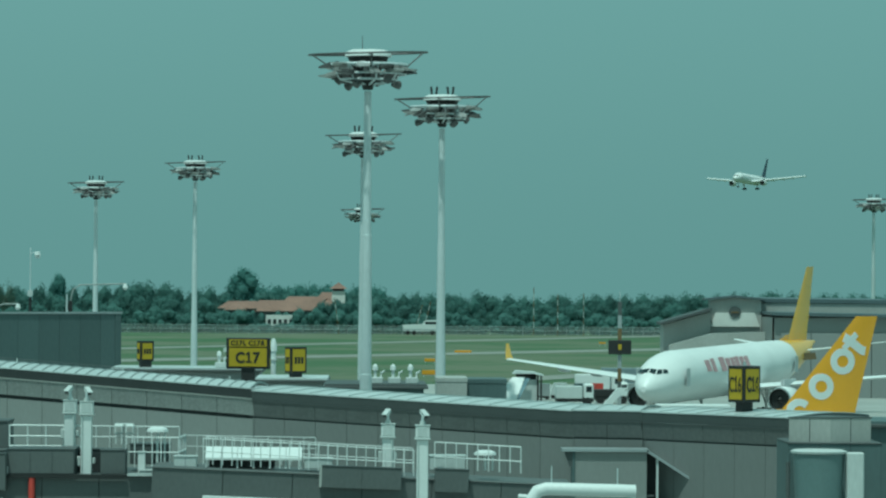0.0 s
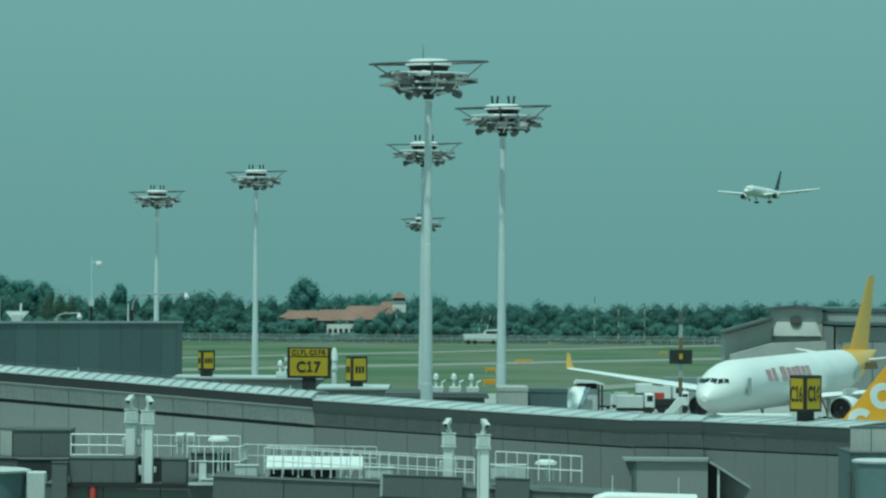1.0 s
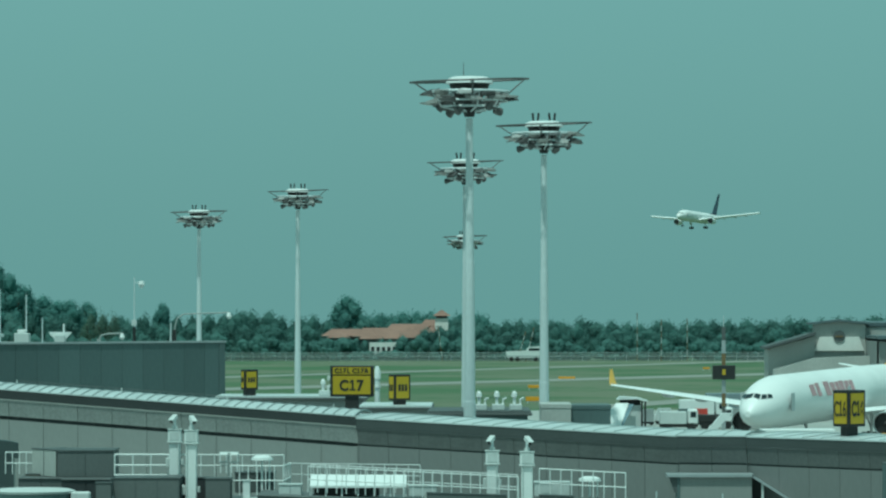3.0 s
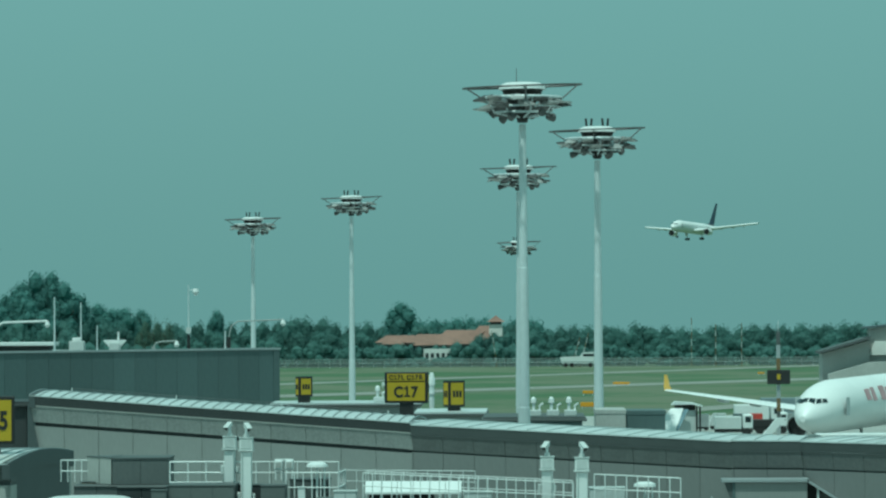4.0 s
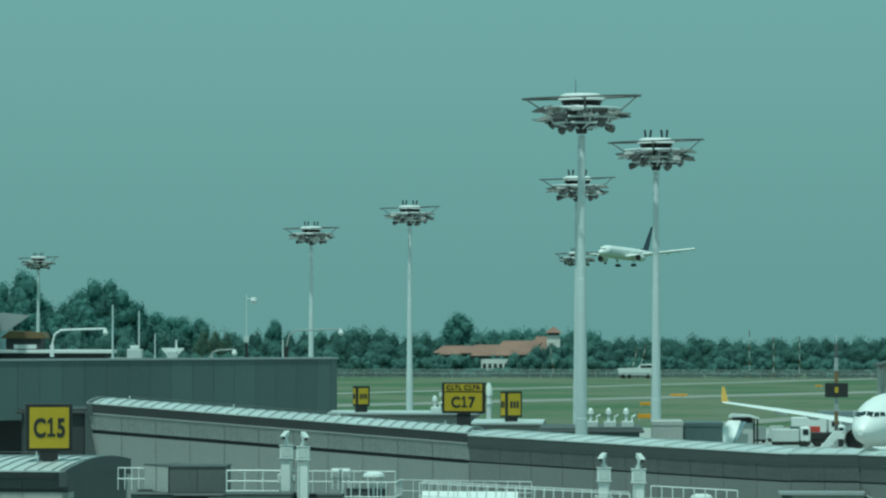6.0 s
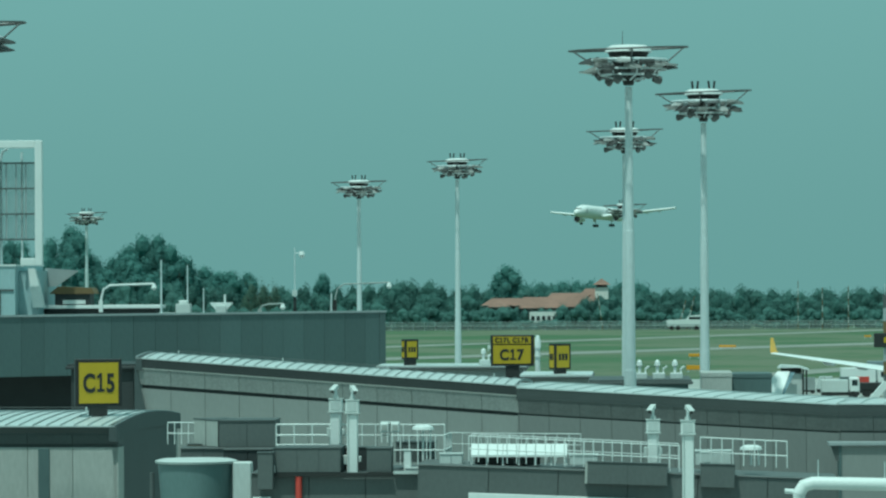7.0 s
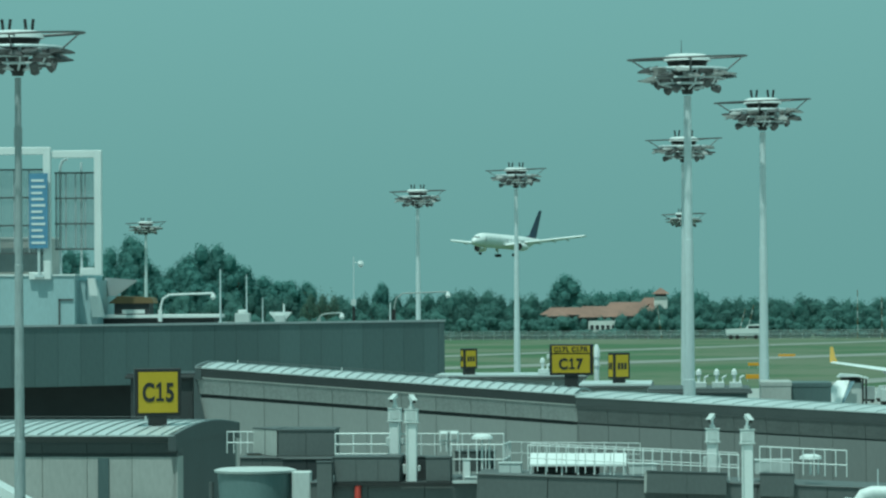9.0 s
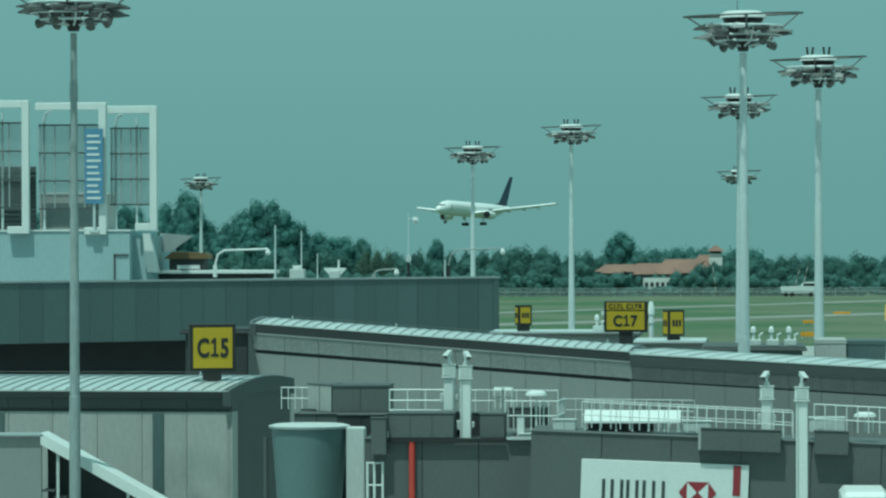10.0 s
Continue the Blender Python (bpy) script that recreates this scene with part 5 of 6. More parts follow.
def arc_lamp(x0, x1, y, z0, z1, label, r=0.1):
    tone = WHITE if r > 0.09 else ARM
    a = thing("roof_lamp", pose(x0, y, z0), label, "roof lamp", "bent lamp arms on the hall roof")
    w, h = x1 - x0, z1 - z0
    part("arm", bent([(0, 0, 0), (0.05, 0, h * 0.55), (0.25, 0, h * 0.85), (0.8, 0, h * 1.0), (w, 0, h * 1.05)], r, 8), tone, a, smooth=True)
    part("pole_foot", box(-0.16, 0.16, -0.16, 0.16, 0, h * 0.45), BLACK if h > 2 and r < 0.09 else tone, a)
    part("lamp_head", loft([circle((w, 0, h * 1.05), (0, 0, 1), 0.12, 10), circle((w, 0, h * 1.05 - 0.35), (0, 0, 1), 0.24, 10), circle((w, 0, h * 1.05 - 0.55), (0, 0, 1), 0.1, 10)]), WHITE, a, smooth=True)
    return a


arc_lamp(-45.4, -40.8, 328.7, 12.4, 14.7, "white bent lamp arm on the hall roof")
arc_lamp(-25.4, -20.7, 331.0, 12.2, 14.7, "thin pale bent lamp arm near the hall corner", 0.06)
arc_lamp(-31.9, -29.9, 331.0, 12.2, 13.0, "low bent lamp arm on the hall roof", 0.07)


def roof_pole(x, y, z0, z1, label, r=0.07, ball=False):
    p = thing("roof_pole", pose(x, y, z0), label, "pole", "poles on the hall roof")
    part("pole", rod((0, 0, 0), (0, 0, z1 - z0), r, r * 0.6, 8), GALV, p)
    part("base", box(-0.25, 0.25, -0.25, 0.25, 0, 0.15), GALV, p)
    if ball:
        part("bracket", rod((0, 0, z1 - z0 - 0.5), (0.6, 0, z1 - z0 - 0.45), 0.04), GALV, p)
        part("dome_camera", loft([circle((0.62, 0, z1 - z0 - 0.35), (0, 0, 1), 0.2, 12), circle((0.62, 0, z1 - z0 - 0.65), (0, 0, 1), 0.28, 12), circle((0.62, 0, z1 - z0 - 0.95), (0, 0, 1), 0.12, 12)]), WHITE, p, smooth=True)
        part("junction_box", box(-0.2, 0.2, -0.25, 0.0, 1.6, 2.1), OFFWHITE, p)
        part("lower_sleeve", rod((0, 0, 0.1), (0, 0, 1.5), 0.13), BLACK, p)
    return p


roof_pole(-28.9, 331.5, 12.1, 17.9, "slim roof pole carrying a white dome camera", ball=True)
roof_pole(-40.7, 333, 12.1, 16.9, "bare slim pole on the hall roof", 0.1)
roof_pole(-38.4, 333, 12.1, 16.4, "bare slim pole on the hall roof", 0.08)
roof_pole(-37.0, 333, 12.1, 14.4, "short bare pole on the hall roof", 0.07)
roof_pole(-25.7, 331, 12.1, 13.9, "short pole with a box on the hall roof", 0.1)
for x, w, h, lb in ((-39.4, 1.3, 0.95, "pale box unit on the hall roof"), (-35.9, 0.9, 0.8, "small white vent unit on the hall roof")):
    u = thing("roof_unit", pose(x, 332.5, 12.1), lb, "roof unit")
    part("body", box(0, w, 0, 1.2, 0, h, bevel=0.05), OFFWHITE, u)
    if w > 1:
        part("cowl", box(w * 0.2, w * 0.8, 0.2, 1.0, h, h + 0.3, bevel=0.05), WHITE, u)
    else:
        part("funnel", loft([[(w / 2 + sx * q, 0.6 + sy * 0.4, zz) for sx, sy in ((-1, -1), (1, -1), (1, 1), (-1, 1))] for zz, q in ((h * 0.5, 0.45), (h + 0.15, 0.95), (h + 0.25, 0.95))]), WHITE, u)
        part("spike", rod((w / 2 + 0.3, 0.6, h + 0.2), (w / 2 + 0.3, 0.6, h + 0.95), 0.09), WHITE, u)


# ---- hangar beyond the freighter ----
def hangar():
    h = thing("hangar", pose(0, 0, 0), "pale grey hangar with a dark roof and round emblem", "hangar", kind="structure")
    part("nave_wall", plate([(46.6, 0), (53.6, 0), (53.6, 12.75), (50.1, 13.15), (46.6, 12.75)], 2.0, m=Matrix.Translation((0, 521, 0))), CLAD_PALE, h)
    part("emblem_panel", plate([(46.7, 9.2), (53.4, 9.2), (52.7, 11.1), (47.4, 11.1)], 0.3, m=Matrix.Translation((0, 519.8, 0))), WALLWHITE, h)
    em = part("emblem", rod((50.0, 520.0, 11.15), (50.0, 519.5, 11.15), 0.8, n=28), FASCIA, h, "dark round emblem")
    part("emblem_bar", box(49.5, 50.5, 519.42, 519.5, 11.03, 11.25), BROWN, em)
    part("nave_roof", plate([(53.6, 12.5), (75.0, 12.4), (75.0, 12.9), (53.6, 13.0)], 56, m=Matrix.Translation((0, 550.8, 0))), NAVYROOF, h)
    part("gable_roof", plate([(45.9, 12.75), (50.1, 13.2), (54.4, 12.75), (54.4, 13.0), (50.1, 13.45), (45.9, 13.0)], 5, m=Matrix.Translation((0, 521.7, 0))), NAVYROOF, h)
    part("aisle_wall", plate([(40.3, 0), (46.6, 0), (46.6, 11.2), (40.3, 9.4)], 6, m=Matrix.Translation((0, 522, 0))), CLAD_PALE, h)
    part("aisle_roof", plate([(39.8, 9.4), (46.7, 11.4), (46.7, 11.75), (39.8, 9.75)], 8, m=Matrix.Translation((0, 521.5, 0))), FASCIA, h)
    part("low_wall", plate([(40.8, 0), (54.5, 0), (54.5, 8.6), (46.5, 8.3), (40.8, 6.7)], 2.0, m=Matrix.Translation((0, 516, 0))), CLAD_PALE, h)
    part("side_wall", box(53.6, 75, 523, 570, 0, 12.4), CLAD_PALE, h)
    part("side_roof", plate([(53.65, 10.9), (75, 10.6), (75, 11.0), (53.65, 11.3)], 20, m=Matrix.Translation((0, 515, 0))), NAVYROOF, h)
    part("side_front", box(53.65, 75, 506, 507, 0, 10.58), CLAD, h)
    part("nave_side", box(53.62, 53.9, 506, 523, 0, 10.6), CLAD, h)
    door = mesh_of("hangar_door", box(0, 3.9, 0, 0.2, 0, 8.6), CLAD)
    for k in range(5):
        share("hangar_door", door, h, pose(54.8 + 4.0 * k, 505.7, 0))


NAVYROOF = surface("dark blue roof sheet", (0.10, 0.13, 0.14), 0.5, spread=0.15, scale=4)
hangar()


# ---- villa with terracotta roofs among the trees ----
def villa():
    v = thing("villa", pose(0, 0, 0), "long low villa with terracotta hip roofs and a small tower", "house")
    for x0, x1, y, ze, zr in ((-42.0, -28.0, 1092, 6.6, 8.6), (-33.0, -19.0, 1088, 6.5, 8.9), (-25.0, -8.5, 1095, 7.2, 10.0), (-15.5, -6.0, 1099, 8.0, 11.2), (-27.5, -16.5, 1084, 5.9, 8.1), (-40.0, -33.5, 1081, 6.2, 8.0), (-31.0, -25.0, 1080, 5.9, 8.4), (-20.0, -13.0, 1081, 6.2, 9.0), (-13.5, -8.0, 1083, 7.0, 9.6)):
        part("wall", box(x0 + 0.5, x1 - 0.5, y - 4, y + 4, 0, ze), CLAD_SHADE, v)
        bm = bmesh.new()
        q = [bm.verts.new(p) for p in ((x0, y - 5, ze), (x1, y - 5, ze), (x1, y + 5, ze), (x0, y + 5, ze), (x0 + 3, y, zr), (x1 - 3, y, zr))]
        for f in ((0, 1, 5, 4), (1, 2, 5), (2, 3, 4, 5), (3, 0, 4), (3, 2, 1, 0)):
            bm.faces.new([q[i] for i in f])
        part("roof", bm, TILE, v, "terracotta hip roof in a haze-dulled red")
    part("tower_shaft", box(-9.6, -5.9, 1086, 1089.7, 0, 11.6), WALLWHITE, v)
    part("tower_lantern", box(-9.3, -6.2, 1086.3, 1089.4, 11.6, 12.3), GAP, v)
    bm = bmesh.new()
    q = [bm.verts.new(p) for p in ((-10.3, 1085.3, 12.3), (-5.2, 1085.3, 12.3), (-5.2, 1090.4, 12.3), (-10.3, 1090.4, 12.3), (-7.75, 1087.9, 14.1))]
    for f in ((0, 1, 4), (1, 2, 4), (2, 3, 4), (3, 0, 4), (3, 2, 1, 0)):
        bm.faces.new([q[i] for i in f])
    part("tower_roof", bm, TILE, v)
    part("porch", box(-27.8, -20.0, 1071, 1074, 2.4, 4.9), WALLWHITE, v)
    part("porch_floor", box(-27.8, -20.0, 1071, 1086, 0, 2.4), WALLWHITE, v)
    for k in range(5):
        part("porch_opening", box(-27.3 + 1.5 * k, -26.4 + 1.5 * k, 1070.9, 1071, 2.5, 3.7), GAP, v)


villa()

tender = thing("fire_tender", pose(14.97, 1045, 0), "white airfield vehicle parked before the trees", "truck")
part("body", plate([(-5.0, 2.7), (-4.6, 1.0), (5.0, 1.0), (5.0, 2.7), (0.4, 2.95)], 3.0), WHITE, tender)
part("cab", plate([(0.4, 2.9), (1.2, 3.9), (4.4, 4.1), (4.8, 2.7)], 2.8), WHITE, tender)
part("stripe", box(-5.02, 5.02, -1.53, 1.53, 1.3, 1.55), SEAM, tender)
part("windscreen", box(1.2, 4.4, -1.45, -1.4, 2.9, 3.6), GLASS, tender)
for x in (-3.5, -1.8, 3.2):
    part("wheel", rod((x, -1.55, 0.6), (x, 1.55, 0.6), 0.6, n=16), RUBBER, tender)


# ---- airfield furniture ----
def marker(x, y, w, h, label, mat_face=OCHRE):
    k = thing("taxiway_sign", pose(x, y, 0), label, "taxiway sign", "taxiway signs")
    part("panel", box(-w / 2, w / 2, -0.15, 0.15, 0.35, 0.35 + h, bevel=0.03), mat_face, k)
    for s in (-0.4, 0.4):
        part("foot", box(s * w - 0.06, s * w + 0.06, -0.1, 0.1, 0, 0.35), GALV, k)


marker(10.3, 603, 2.8, 0.7, "wide ochre taxiway sign in the grass")
marker(11.7, 697, 2.0, 0.55, "ochre taxiway sign in the grass")
marker(19.9, 783, 3.4, 0.45, "long low ochre taxiway sign beside the taxiway")
marker(55.5, 900, 1.6, 0.4, "small far taxiway sign")
marker(-28.0, 775, 1.2, 0.8, "small white taxiway marker", WHITE)

wind = thing("docking_mast", pose(27.8, 420, 0), "red and white lattice mast with a black docking display", "docking mast")
for k in range(9):
    part("mast_section", box(-0.2, 0.2, -0.2, 0.2, k * 1.45, (k + 1) * 1.45 - 0.04), (BROWN, SEAM, FASCIA)[k % 3], wind)
part("display", box(-1.25, 1.25, -0.5, -0.22, 7.3, 8.85, bevel=0.04), BLACK, wind)
part("display_mark", box(-0.18, 0.18, -0.54, -0.5, 7.8, 8.4), YELLOW, wind)
part("antenna", rod((0, 0, 13.0), (0, 0, 14.2), 0.04), GALV, wind)


def far_pole(x, y, h, lean=0.0):
    p = thing("approach_pole", pose(x, y, 0, 0, lean, 0), "red and white banded pole before the woods", "pole", "far banded poles")
    for k in range(7):
        part("band", rod((0, 0, k * h / 7), (0, 0, (k + 1) * h / 7 - 0.02), 0.1, n=8), (BROWN, OFFWHITE)[k % 2], p)


far_pole(52.0, 1040, 11.5)
far_pole(59.0, 1040, 11.7)
far_pole(45.7, 1045, 13.2)
far_pole(-7.2, 1045, 9.6, -7.5)
far_pole(13.2, 1045, 8.5, 15)
far_pole(15.4, 1045, 9.6, 14)


# ---- mobile stairs and apron vehicles ----
def mobile_stairs(x, y):
    s = thing("passenger_stairs", pose(x, y, 0), "white mobile passenger stairs with a covered top", "passenger stairs")
    part("chassis", box(-1.6, 3.4, 0, 2.4, 0.6, 1.2, bevel=0.05), OFFWHITE, s)
    side = plate([(-0.8, 7.8), (0.15, 7.8), (-1.15, 4.6), (-2.2, 4.6), (-1.9, 6.4), (-1.65, 6.94)], 0.12)
    dark = plate([(0.17, 7.72), (0.55, 7.72), (-0.6, 5.6), (-0.9, 4.6), (-1.13, 4.6)], 0.12)
    for bm in (side, dark):
        for v in bm.verts:
            v.co.y += (v.co.z - 7.8) * 0.8 + 0.1
    part("stair_side", side, WHITE, s, "white sloping side panel")
    part("stair_opening", dark, STAIRBLUE, s, "dark blue stair opening")
    part("stair_body", plate([(-2.0, 1.2), (-1.0, 4.6), (0.55, 7.6), (1.25, 7.6), (1.3, 1.2)], 1.7, m=Matrix.Translation((0, 1.3, 0))), OFFWHITE, s)
    part("canopy", plate([(-0.75, 8.05), (-0.5, 8.3), (0.9, 8.22), (1.65, 8.0), (1.6, 7.9), (0.8, 8.08)], 2.2, m=Matrix.Translation((0, 1.2, 0))), WHITE, s)
    part("door_shade", box(-0.5, 1.1, 0.9, 1.2, 7.6, 8.07), BLACK, s)
    for px in (1.12, 1.38):
        part("post", box(px, px + 0.14, 0.2, 0.35, 1.2, 7.95), BLACK, s)
    for wx in (-1.0, 2.6):
        part("wheel", rod((wx, 0.0, 0.5), (wx, 2.4, 0.5), 0.5, n=16), RUBBER, s)


mobile_stairs(12.3, 300)


SLATE = surface("slate truck paint", (0.2, 0.25, 0.27), 0.5, spread=0.12)


def truck(name, x, y, L, h, body, label, cab_mat=WHITE, lift=0.0):
    k = thing(name, pose(x, y, 0), label, "truck", "apron vehicles")
    part("chassis", box(-L / 2, L / 2, -1.1, 1.1, 0.5, 0.9), BLACK, k)
    part("box_body", box(-L / 2, L * 0.2, -1.2, 1.2, 0.9 + lift, 0.9 + lift + h, bevel=0.06), body, k)
    if lift:
        part("scissor_lift", box(-L / 2 + 0.4, L * 0.2 - 0.4, -0.9, 0.9, 0.9, 0.9 + lift), FASCIA, k)
    part("cab", box(L * 0.24, L / 2, -1.15, 1.15, 0.9, 2.7, bevel=0.15), cab_mat, k)
    part("windscreen", box(L / 2 - 0.02, L / 2 + 0.02, -0.95, 0.95, 1.7, 2.4), GLASS, k)
    part("side_window", box(L * 0.3, L * 0.45, -1.17, -1.15, 1.7, 2.4), GLASS, k)
    for wx in (-L * 0.32, L * 0.34):
        part("wheel", rod((wx, -1.15, 0.5), (wx, 1.15, 0.5), 0.5, n=16), RUBBER, k)


truck("service_truck", 31.0, 508, 6.5, 2.0, WHITE, "white service truck on the apron")
truck("service_truck", 40.0, 500, 6.0, 2.0, RED, "red and white apron truck near the freighter")
truck("service_truck", 36.0, 520, 8.0, 2.6, SLATE, "slate grey apron truck behind the wing")
truck("catering_truck", 24.3, 386, 5.0, 1.2, WHITE, "white high-lift truck at the freighter nose", lift=0.5)
truck("cargo_loader", 29.5, 330, 9.0, 0.6, WHITE, "white cargo loader below the freighter", lift=3.3)

loader = thing("belt_loader", pose(26.0, 396, 0), "white belt loader ramp at the freighter nose", "belt loader")
part("ramp", plate([(-2.2, 1.6), (-1.5, 1.6), (1.0, 4.3), (0.0, 4.3)], 1.3), WHITE, loader)
part("base", box(-2.3, 2.3, -0.9, 0.9, 0.5, 1.6, bevel=0.05), CLAD_DARK, loader)
for wx in (-1.6, 1.6):
    part("wheel", rod((wx, -0.95, 0.45), (wx, 0.95, 0.45), 0.45, n=14), RUBBER, loader)

for k, x in enumerate((12.0, 14.2, 16.4, 18.6, 20.8, 23.0)):
    bar = thing("apron_barrier", pose(x * 1.25 + 6, 500 + 2 * (k % 2), 0), "red and white apron barrier stand", "barrier", "apron barriers")
    part("board", box(-0.95, 0.95, -0.06, 0.06, 0.4, 1.1), (RED, WHITE)[k % 2], bar)
    part("leg", box(-0.8, -0.7, -0.1, 0.1, 0, 0.4), GALV, bar)
    part("leg", box(0.7, 0.8, -0.1, 0.1, 0, 0.4), GALV, bar)

def container(x, y, w, h, mat_a, label):
    c = thing("baggage_container", pose(x, y, 0), label, "container", "containers on the apron")
    part("shell", plate([(-w / 2, 0.5), (w / 2, 0.5), (w / 2, 0.5 + h), (-w / 2 + 0.4, 0.5 + h), (-w / 2, 0.9)], 1.5), mat_a, c)
    part("door_seam", box(-0.02, 0.02, -0.77, -0.75, 0.55, 0.45 + h), FASCIA, c)
    part("dolly", box(-w / 2, w / 2, -0.7, 0.7, 0.25, 0.5), BLACK, c)
    for wx in (-w * 0.35, w * 0.35):
        part("wheel", rod((wx, -0.72, 0.22), (wx, 0.72, 0.22), 0.22, n=12), RUBBER, c)


for x, y, w, h, mt, lb in ((22.6, 492, 2.0, 1.6, METAL, "silver baggage container on a dolly"), (25.0, 496, 2.0, 1.6, OFFWHITE, "white baggage container on a dolly"), (27.4, 490, 2.2, 1.7, CLAD_DARK, "dark baggage container on a dolly"),
                           (29.6, 494, 2.0, 1.6, RED, "faded red baggage container on a dolly"), (33.4, 488, 2.2, 1.8, METAL, "silver baggage container on a dolly"), (38.6, 492, 2.0, 1.6, OFFWHITE, "white baggage container on a dolly"), (19.4, 498, 2.0, 1.5, OFFWHITE, "white baggage container on a dolly")):
    container(x, y, w, h, mt, lb)
truck("tow_tractor", 30.6, 478, 4.2, 0.9, BLACK, "dark tow tractor beside the containers", cab_mat=WHITE)
truck("service_van", 25.6, 470, 4.6, 1.5, OFFWHITE, "pale service van on the apron")

# small white fittings behind the pier roof
stack = thing("vent_stack", pose(-7.17, 300, 0), "slim white vent stack beside the wide sign", "vent stack")
part("pipe", rod((0, 0, 0), (0, 0, 9.7), 0.2, n=12), WHITE, stack)
part("head", loft([circle((0, 0, 9.7), (0, 0, 1), 0.28, 12), circle((0, 0, 10.2), (0, 0, 1), 0.26, 12), circle((0, 0, 10.7), (0, 0, 1), 0.12, 12)]), WHITE, stack, smooth=True)
part("collar", rod((0, 0, 9.0), (0, 0, 9.1), 0.3, n=12), OFFWHITE, stack)
def roof_vent(x, y, z, label):
    u = thing("roof_vent", pose(x, y, z), label, "roof vent", "vents behind the pier roof")
    part("base", box(-0.42, 0.42, -0.35, 0.35, 0, 0.42, bevel=0.05), OFFWHITE, u)
    part("side_pipe", bent([(0.3, 0, 0.4), (0.3, 0, 0.7), (0.55, 0, 0.85)], 0.07, 8), WHITE, u)
    part("stack", rod((-0.1, 0, 0.42), (-0.1, 0, 0.95), 0.1), WHITE, u)
    part("cowl", loft([circle((-0.1, 0, 0.9), (0, 0, 1), 0.2, 10), circle((-0.1, 0, 1.15), (0, 0, 1), 0.17, 10), circle((-0.1, 0, 1.3), (0, 0, 1), 0.07, 10)]), WHITE, u)


for x in (0.76, 1.96, 3.13):
    roof_vent(x, 258, 8.4, "white roof vent on the dark annex behind the mast")
roof_vent(-11.3, 300, 8.4, "white roof vent on a pale annex roof")


# ---- woods ----
def crown_mesh(name, seed, w, h, material, leaves=170, core=True):
    """A crown of several lobes: a rough inner mass, set all over with leaf sprays that face every way."""
    rnd = random.Random(seed)
    ico = bmesh.new()
    bmesh.ops.create_icosphere(ico, subdivisions=1, radius=1)
    ico.verts.ensure_lookup_table()
    ball = ([v.co.copy() for v in ico.verts], [[v.index for v in f.verts] for f in ico.faces])
    ico.free()
    vs, fs = [], []
    lobes = [(Vector((0, 0, h * 0.66 if h < 15 else h * 0.86)), 0.46)]
    for k in range(15 if h < 15 else 34):
        a = k * 2.4 + rnd.uniform(-0.4, 0.4)
        r = rnd.uniform(0.25, 0.6) * w
        lobes.append((Vector((r * math.cos(a), r * math.sin(a), h * rnd.uniform(0.2, (0.28 if h < 15 else 0.38) + 0.48 * math.sqrt(1 - (r / (0.75 * w)) ** 2)))), rnd.uniform(0.22, 0.36) if h < 15 else rnd.uniform(0.34, 0.5)))
    for c, s in lobes:
        sx = w * s
        sz = min(h * s * 0.62, sx * 1.15)
        if core:
            o = len(vs)
            vs.extend(tuple(c + Vector((q.x * sx, q.y * sx, q.z * sz)) * rnd.uniform(0.78, 0.96)) for q in ball[0])
            fs.extend([o + i for i in f] for f in ball[1])
        for _ in range(leaves):
            d = Vector((rnd.gauss(0, 1), rnd.gauss(0, 1), rnd.gauss(0.15, 1))).normalized()
            p = c + Vector((d.x * sx, d.y * sx, d.z * sz)) * rnd.uniform(0.82, 1.15)
            n = (d * 1.3 + Vector((rnd.gauss(0, 1), rnd.gauss(0, 1), rnd.gauss(0, 1))).normalized()).normalized()
            t1 = Matrix.Rotation(rnd.uniform(0, 6.28), 3, n) @ n.orthogonal().normalized()
            t2 = n.cross(t1)
            r = rnd.uniform(0.17, 0.40)
            o = len(vs)
            vs.extend(tuple(p + q) for q in (-t1 * r, t2 * r * 0.55 - t1 * r * 0.2, t1 * r, -t2 * r * 0.55 + t1 * r * 0.2))
            fs.append([o, o + 1, o + 2, o + 3])
    me = bpy.data.meshes.new(name)
    me.from_pydata(vs, [], fs)
    me.materials.append(material)
    return me


def trunk_mesh(seed, h):
    rnd = random.Random(seed)
    bm = rod((0, 0, 0), (rnd.uniform(-0.3, 0.3), 0, h * 0.5), h * 0.035, h * 0.02, 8)
    for _ in range(5):
        a = rnd.uniform(0, 6.28)
        reach = min(h * 0.28, 2.8)
        rod((0, 0, h * rnd.uniform(0.25, 0.45)), (math.cos(a) * reach, math.sin(a) * reach, h * rnd.uniform(0.5, 0.66)), h * 0.016, h * 0.006, 6, bm)
    return mesh_of("trunk", bm, BARK)


VARIANTS = [(crown_mesh("crown", 11 + k, 6.0 + (k % 3), 11.0, LEAF, 210), trunk_mesh(k, 11.0)) for k in range(7)]
# tall crowns take the hazier leaf colour to read lighter
TALL = [(crown_mesh("crown", 61 + k, 5.4, 22.0, LEAF_HAZE, 170), trunk_mesh(20 + k, 22.0)) for k in range(4)]
BUSHES = [crown_mesh("bush", 40 + k, 6.5, 11.0, LEAF, 90) for k in range(4)]
PALE = (crown_mesh("crown", 77, 6.0, 11.0, LEAF_PALE, 130, False), trunk_mesh(9, 11.0))
FAR = (crown_mesh("crown", 91, 7.0, 11.0, LEAF_HAZE, 170), trunk_mesh(10, 11.0))


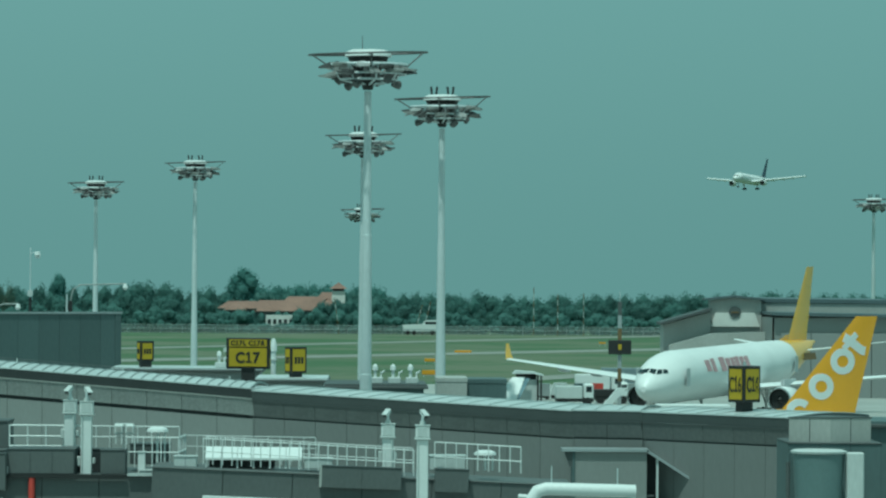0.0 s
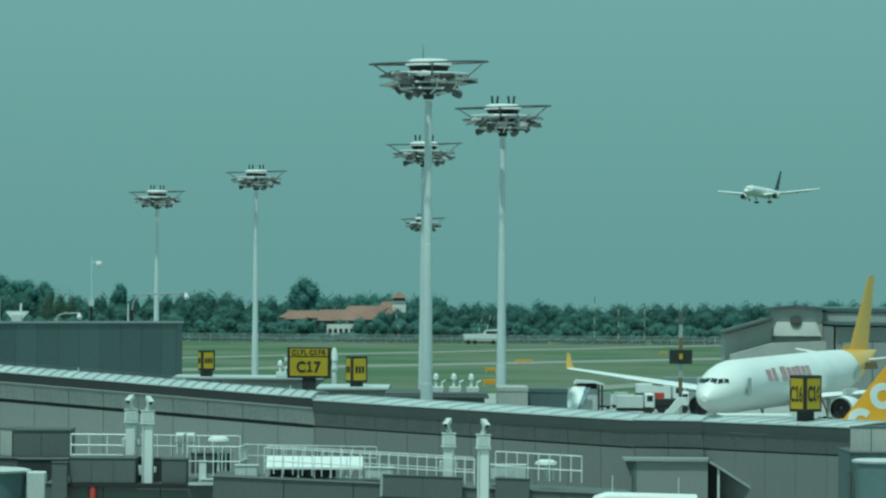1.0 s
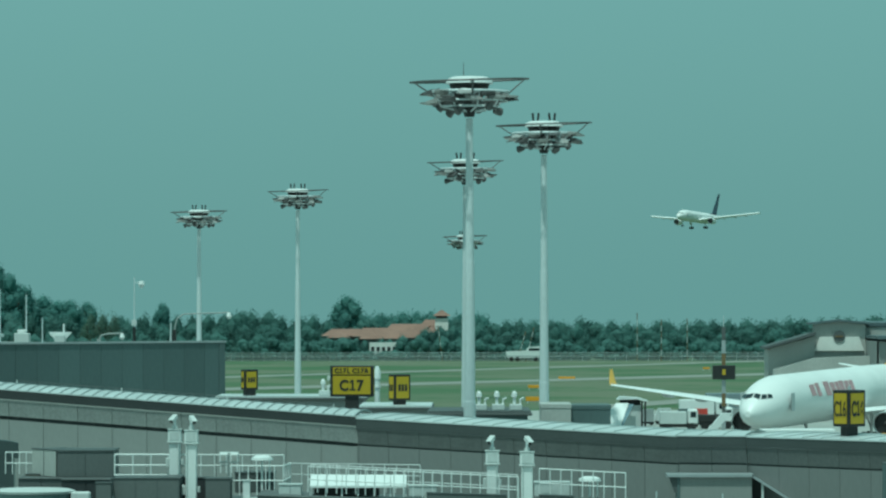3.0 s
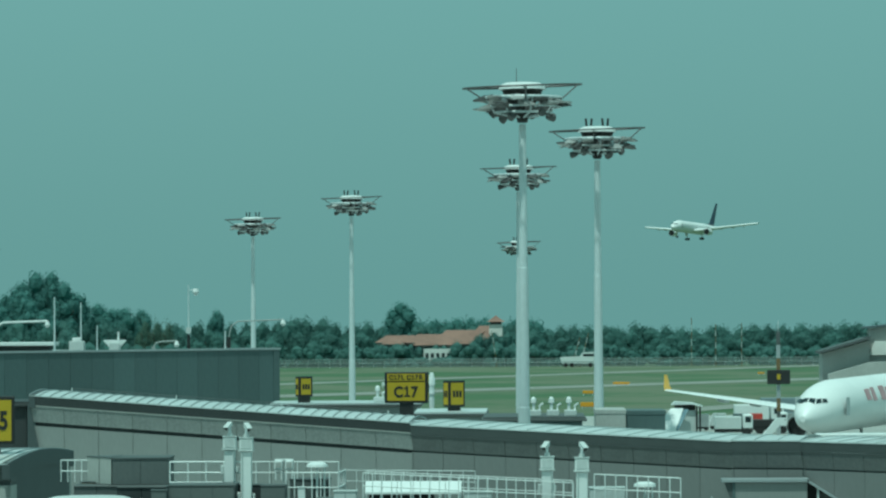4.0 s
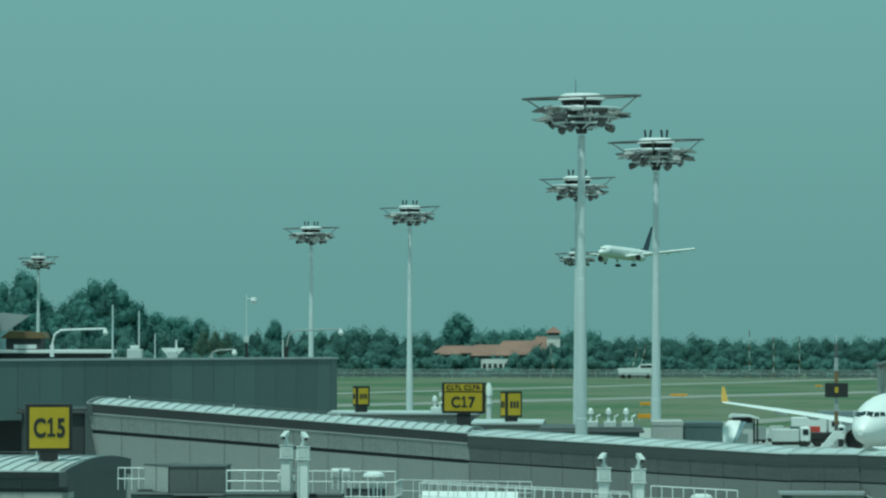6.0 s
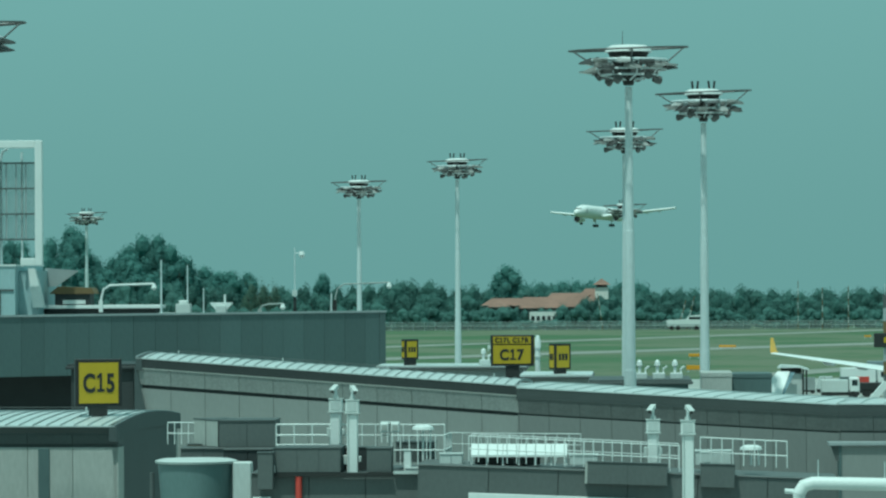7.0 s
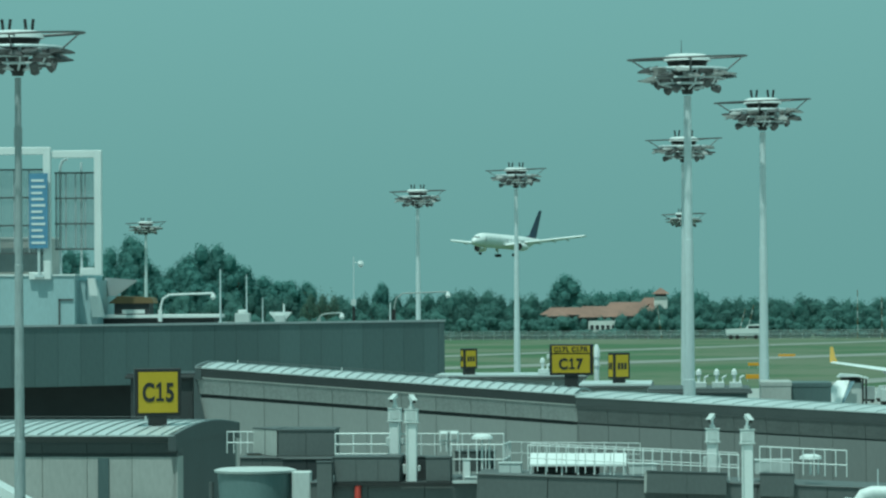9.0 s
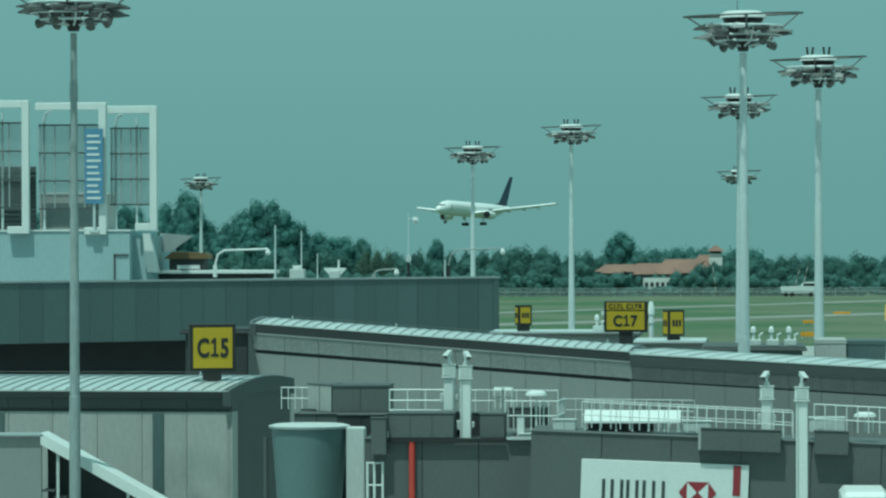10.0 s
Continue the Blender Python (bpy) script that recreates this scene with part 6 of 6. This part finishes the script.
def tree(x, y, h, spread, k, label="dark leafy tree in the wood beyond the airfield", pale=False, z=0.0):
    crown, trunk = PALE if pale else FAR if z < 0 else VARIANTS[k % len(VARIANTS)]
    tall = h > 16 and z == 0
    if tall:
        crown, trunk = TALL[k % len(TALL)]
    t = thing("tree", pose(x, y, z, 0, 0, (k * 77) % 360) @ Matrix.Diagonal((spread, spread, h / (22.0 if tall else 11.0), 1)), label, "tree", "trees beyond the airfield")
    share("trunk", trunk, t, Matrix())
    share("crown", crown, t, Matrix())
    return t


def undergrowth(places):
    """The low bushes at the edge of the wood, too many to tell apart."""
    vs, fs = [], []
    for i, (x, y, h, spread) in enumerate(places):
        me = BUSHES[i % len(BUSHES)]
        turn = Matrix.Rotation(i * 1.7, 3, "Z")
        o = len(vs)
        for v in me.vertices:
            q = turn @ v.co
            vs.append((x + q.x * spread, y + q.y * spread, q.z * h / 11.0 * 1.02 - 0.1 * h))
        fs += [[o + j for j in p.vertices] for p in me.polygons]
    me = bpy.data.meshes.new("undergrowth")
    me.from_pydata(vs, [], fs)
    me.materials.append(LEAF)
    tagged(new("undergrowth", me), "dense leafy undergrowth along the wood edge", "bushes", kind="stuff")


def woods():
    rnd = random.Random(5)
    skyline = [(-330, 22), (-235, 24), (-169.6, 26.7), (-165.4, 30.1), (-162.4, 31.0), (-160.2, 26.7), (-157.1, 21.3), (-152.9, 20.8), (-151.2, 25.0), (-139.5, 26.4), (-136.1, 24.1), (-131.1, 20.9), (-125.3, 17.9),
               (-119.4, 15.3), (-114.4, 17.3), (-110.3, 14.3), (-104.8, 12.0), (-99.1, 12.2), (-96.8, 13.4), (-91.4, 15.2), (-87.8, 14.5), (-85.6, 12.5), (-74.5, 13.0), (-64.5, 14.7), (-59.5, 14.2), (-55.7, 12.5), (-41.6, 12.1),
               (-30.6, 11.6), (2.5, 11.4), (9.7, 10.6), (19.2, 12.0), (25.2, 11.3), (33.5, 11.6), (43.0, 10.5), (55.0, 10.9), (70, 11.0), (95, 11.4), (112, 12.2), (150, 11.8), (260, 12)]

    def top(x):
        for (a, ha), (b, hb) in zip(skyline, skyline[1:]):
            if a <= x <= b:
                return ha + (hb - ha) * (x - a) / (b - a)
        return 12.5
    k = 0
    x = -300.0
    bushes = []
    while x < 235:
        h = top(x)
        inside = -44 < x < -4
        tree(x + rnd.uniform(-0.5, 0.5), 1125 + rnd.uniform(0, 12), h * rnd.uniform(0.98, 1.1), (rnd.uniform(0.95, 1.2) if h > 16 else rnd.uniform(0.6, 0.8)) if x < -80 else rnd.uniform(0.75, 1.0), k)
        k += 1
        if not inside and not -111 < x < -97:
            tree(x + rnd.uniform(-2, 2), 1095 + rnd.uniform(-6, 6), h * rnd.uniform(0.7, 0.92), rnd.uniform(0.7, 1.0), k)
            k += 1
        for _ in range(2):
            bx = x + rnd.uniform(-3, 3)
            porch = -29.5 < bx < -20.0
            bushes.append((bx, 1066 + rnd.uniform(-4, 4), rnd.uniform(2.6, 3.6) if porch else rnd.uniform(7.0, 8.6) if inside else h * rnd.uniform(0.4, 0.7), rnd.uniform(0.6, 0.9)))
        x += rnd.uniform(3.9, 5.0)
    for i in range(16):
        bushes.append((-43 + i * 2.3, 1076 + rnd.uniform(-1, 1), rnd.uniform(6.6, 7.6), 0.55))
    undergrowth(bushes)
    for dx, hh in ((-12.0, 9.6), (-8.2, 10.2), (-4.5, 10.6)):
        tree(dx, 1076, hh, 0.6, int(dx) % 5, "leafy tree hiding the villa's tower foot")
    tree(-35.3, 1105, 18.6, 1.0, 2, "tall rounded tree standing above the wood")
    for dx in (0, 3.4, 6.6):
        tree(-107.5 + dx, 1086, 15.6 - dx * 0.1, 0.55, 3, "pale sparse tree in the wood", pale=True)
    for i in range(15):
        tree(-42 + i * 3.4 + rnd.uniform(-1, 1), 1490 + rnd.uniform(-8, 8), rnd.uniform(17.5, 20.0), rnd.uniform(0.8, 1.1), i, "far tree behind the villa", z=-5.2)


woods()


FENCEWIRE = surface("pale fence wire", (0.45, 0.5, 0.48), 0.7, spread=0.1)
FENCEWIRE.node_tree.nodes["Principled BSDF"].inputs["Alpha"].default_value = 0.2


def fence():
    bm = bmesh.new()
    tagged(part("fence_mesh", box(-260, 220, 1050.1, 1050.12, 0, 2.4), FENCEWIRE), "pale wire mesh of the perimeter fence", "fence", kind="structure")
    for i in range(160):
        x = -260 + i * 3.0
        box(x - 0.02, x + 0.02, 1049.97, 1050.03, 0, 2.4, bm)
    for z in (1.2, 2.35):
        box(-260, 220, 1049.97, 1050.03, z, z + 0.05, bm)
    ob = part("perimeter_fence", bm, GALV)
    tagged(ob, "grey wire perimeter fence before the wood", "fence", kind="stuff")


fence()


# ---- movement ----
lander = aircraft("landing_aircraft", heading(212.8, 2218.4, 75.4, -0.413, -0.911, 2.0, 1.1), "white twin-engine airliner with a navy fin landing, wheels and flaps down", 58.8, 2.9, 60.9, 14.2, AIRWHITE, NAVY, dihedral=0.115, wing_z=-0.6, engine=(0.31, 0.3, 1.65, 6.4), gear_drop=6.0, stout=2.3)


def motions():
    rows = []
    for k in range(11):
        t = float(k)
        rows.append((t, heading(212.78 - 35.87 * t + 0.307 * t * t, 2218.4 - 78.88 * t + 0.178 * t * t, 75.4 - 4.408 * t - 0.031 * t * t, -0.413, -0.911, 2.0, 1.1)))
    walk(lander, rows)


motions()
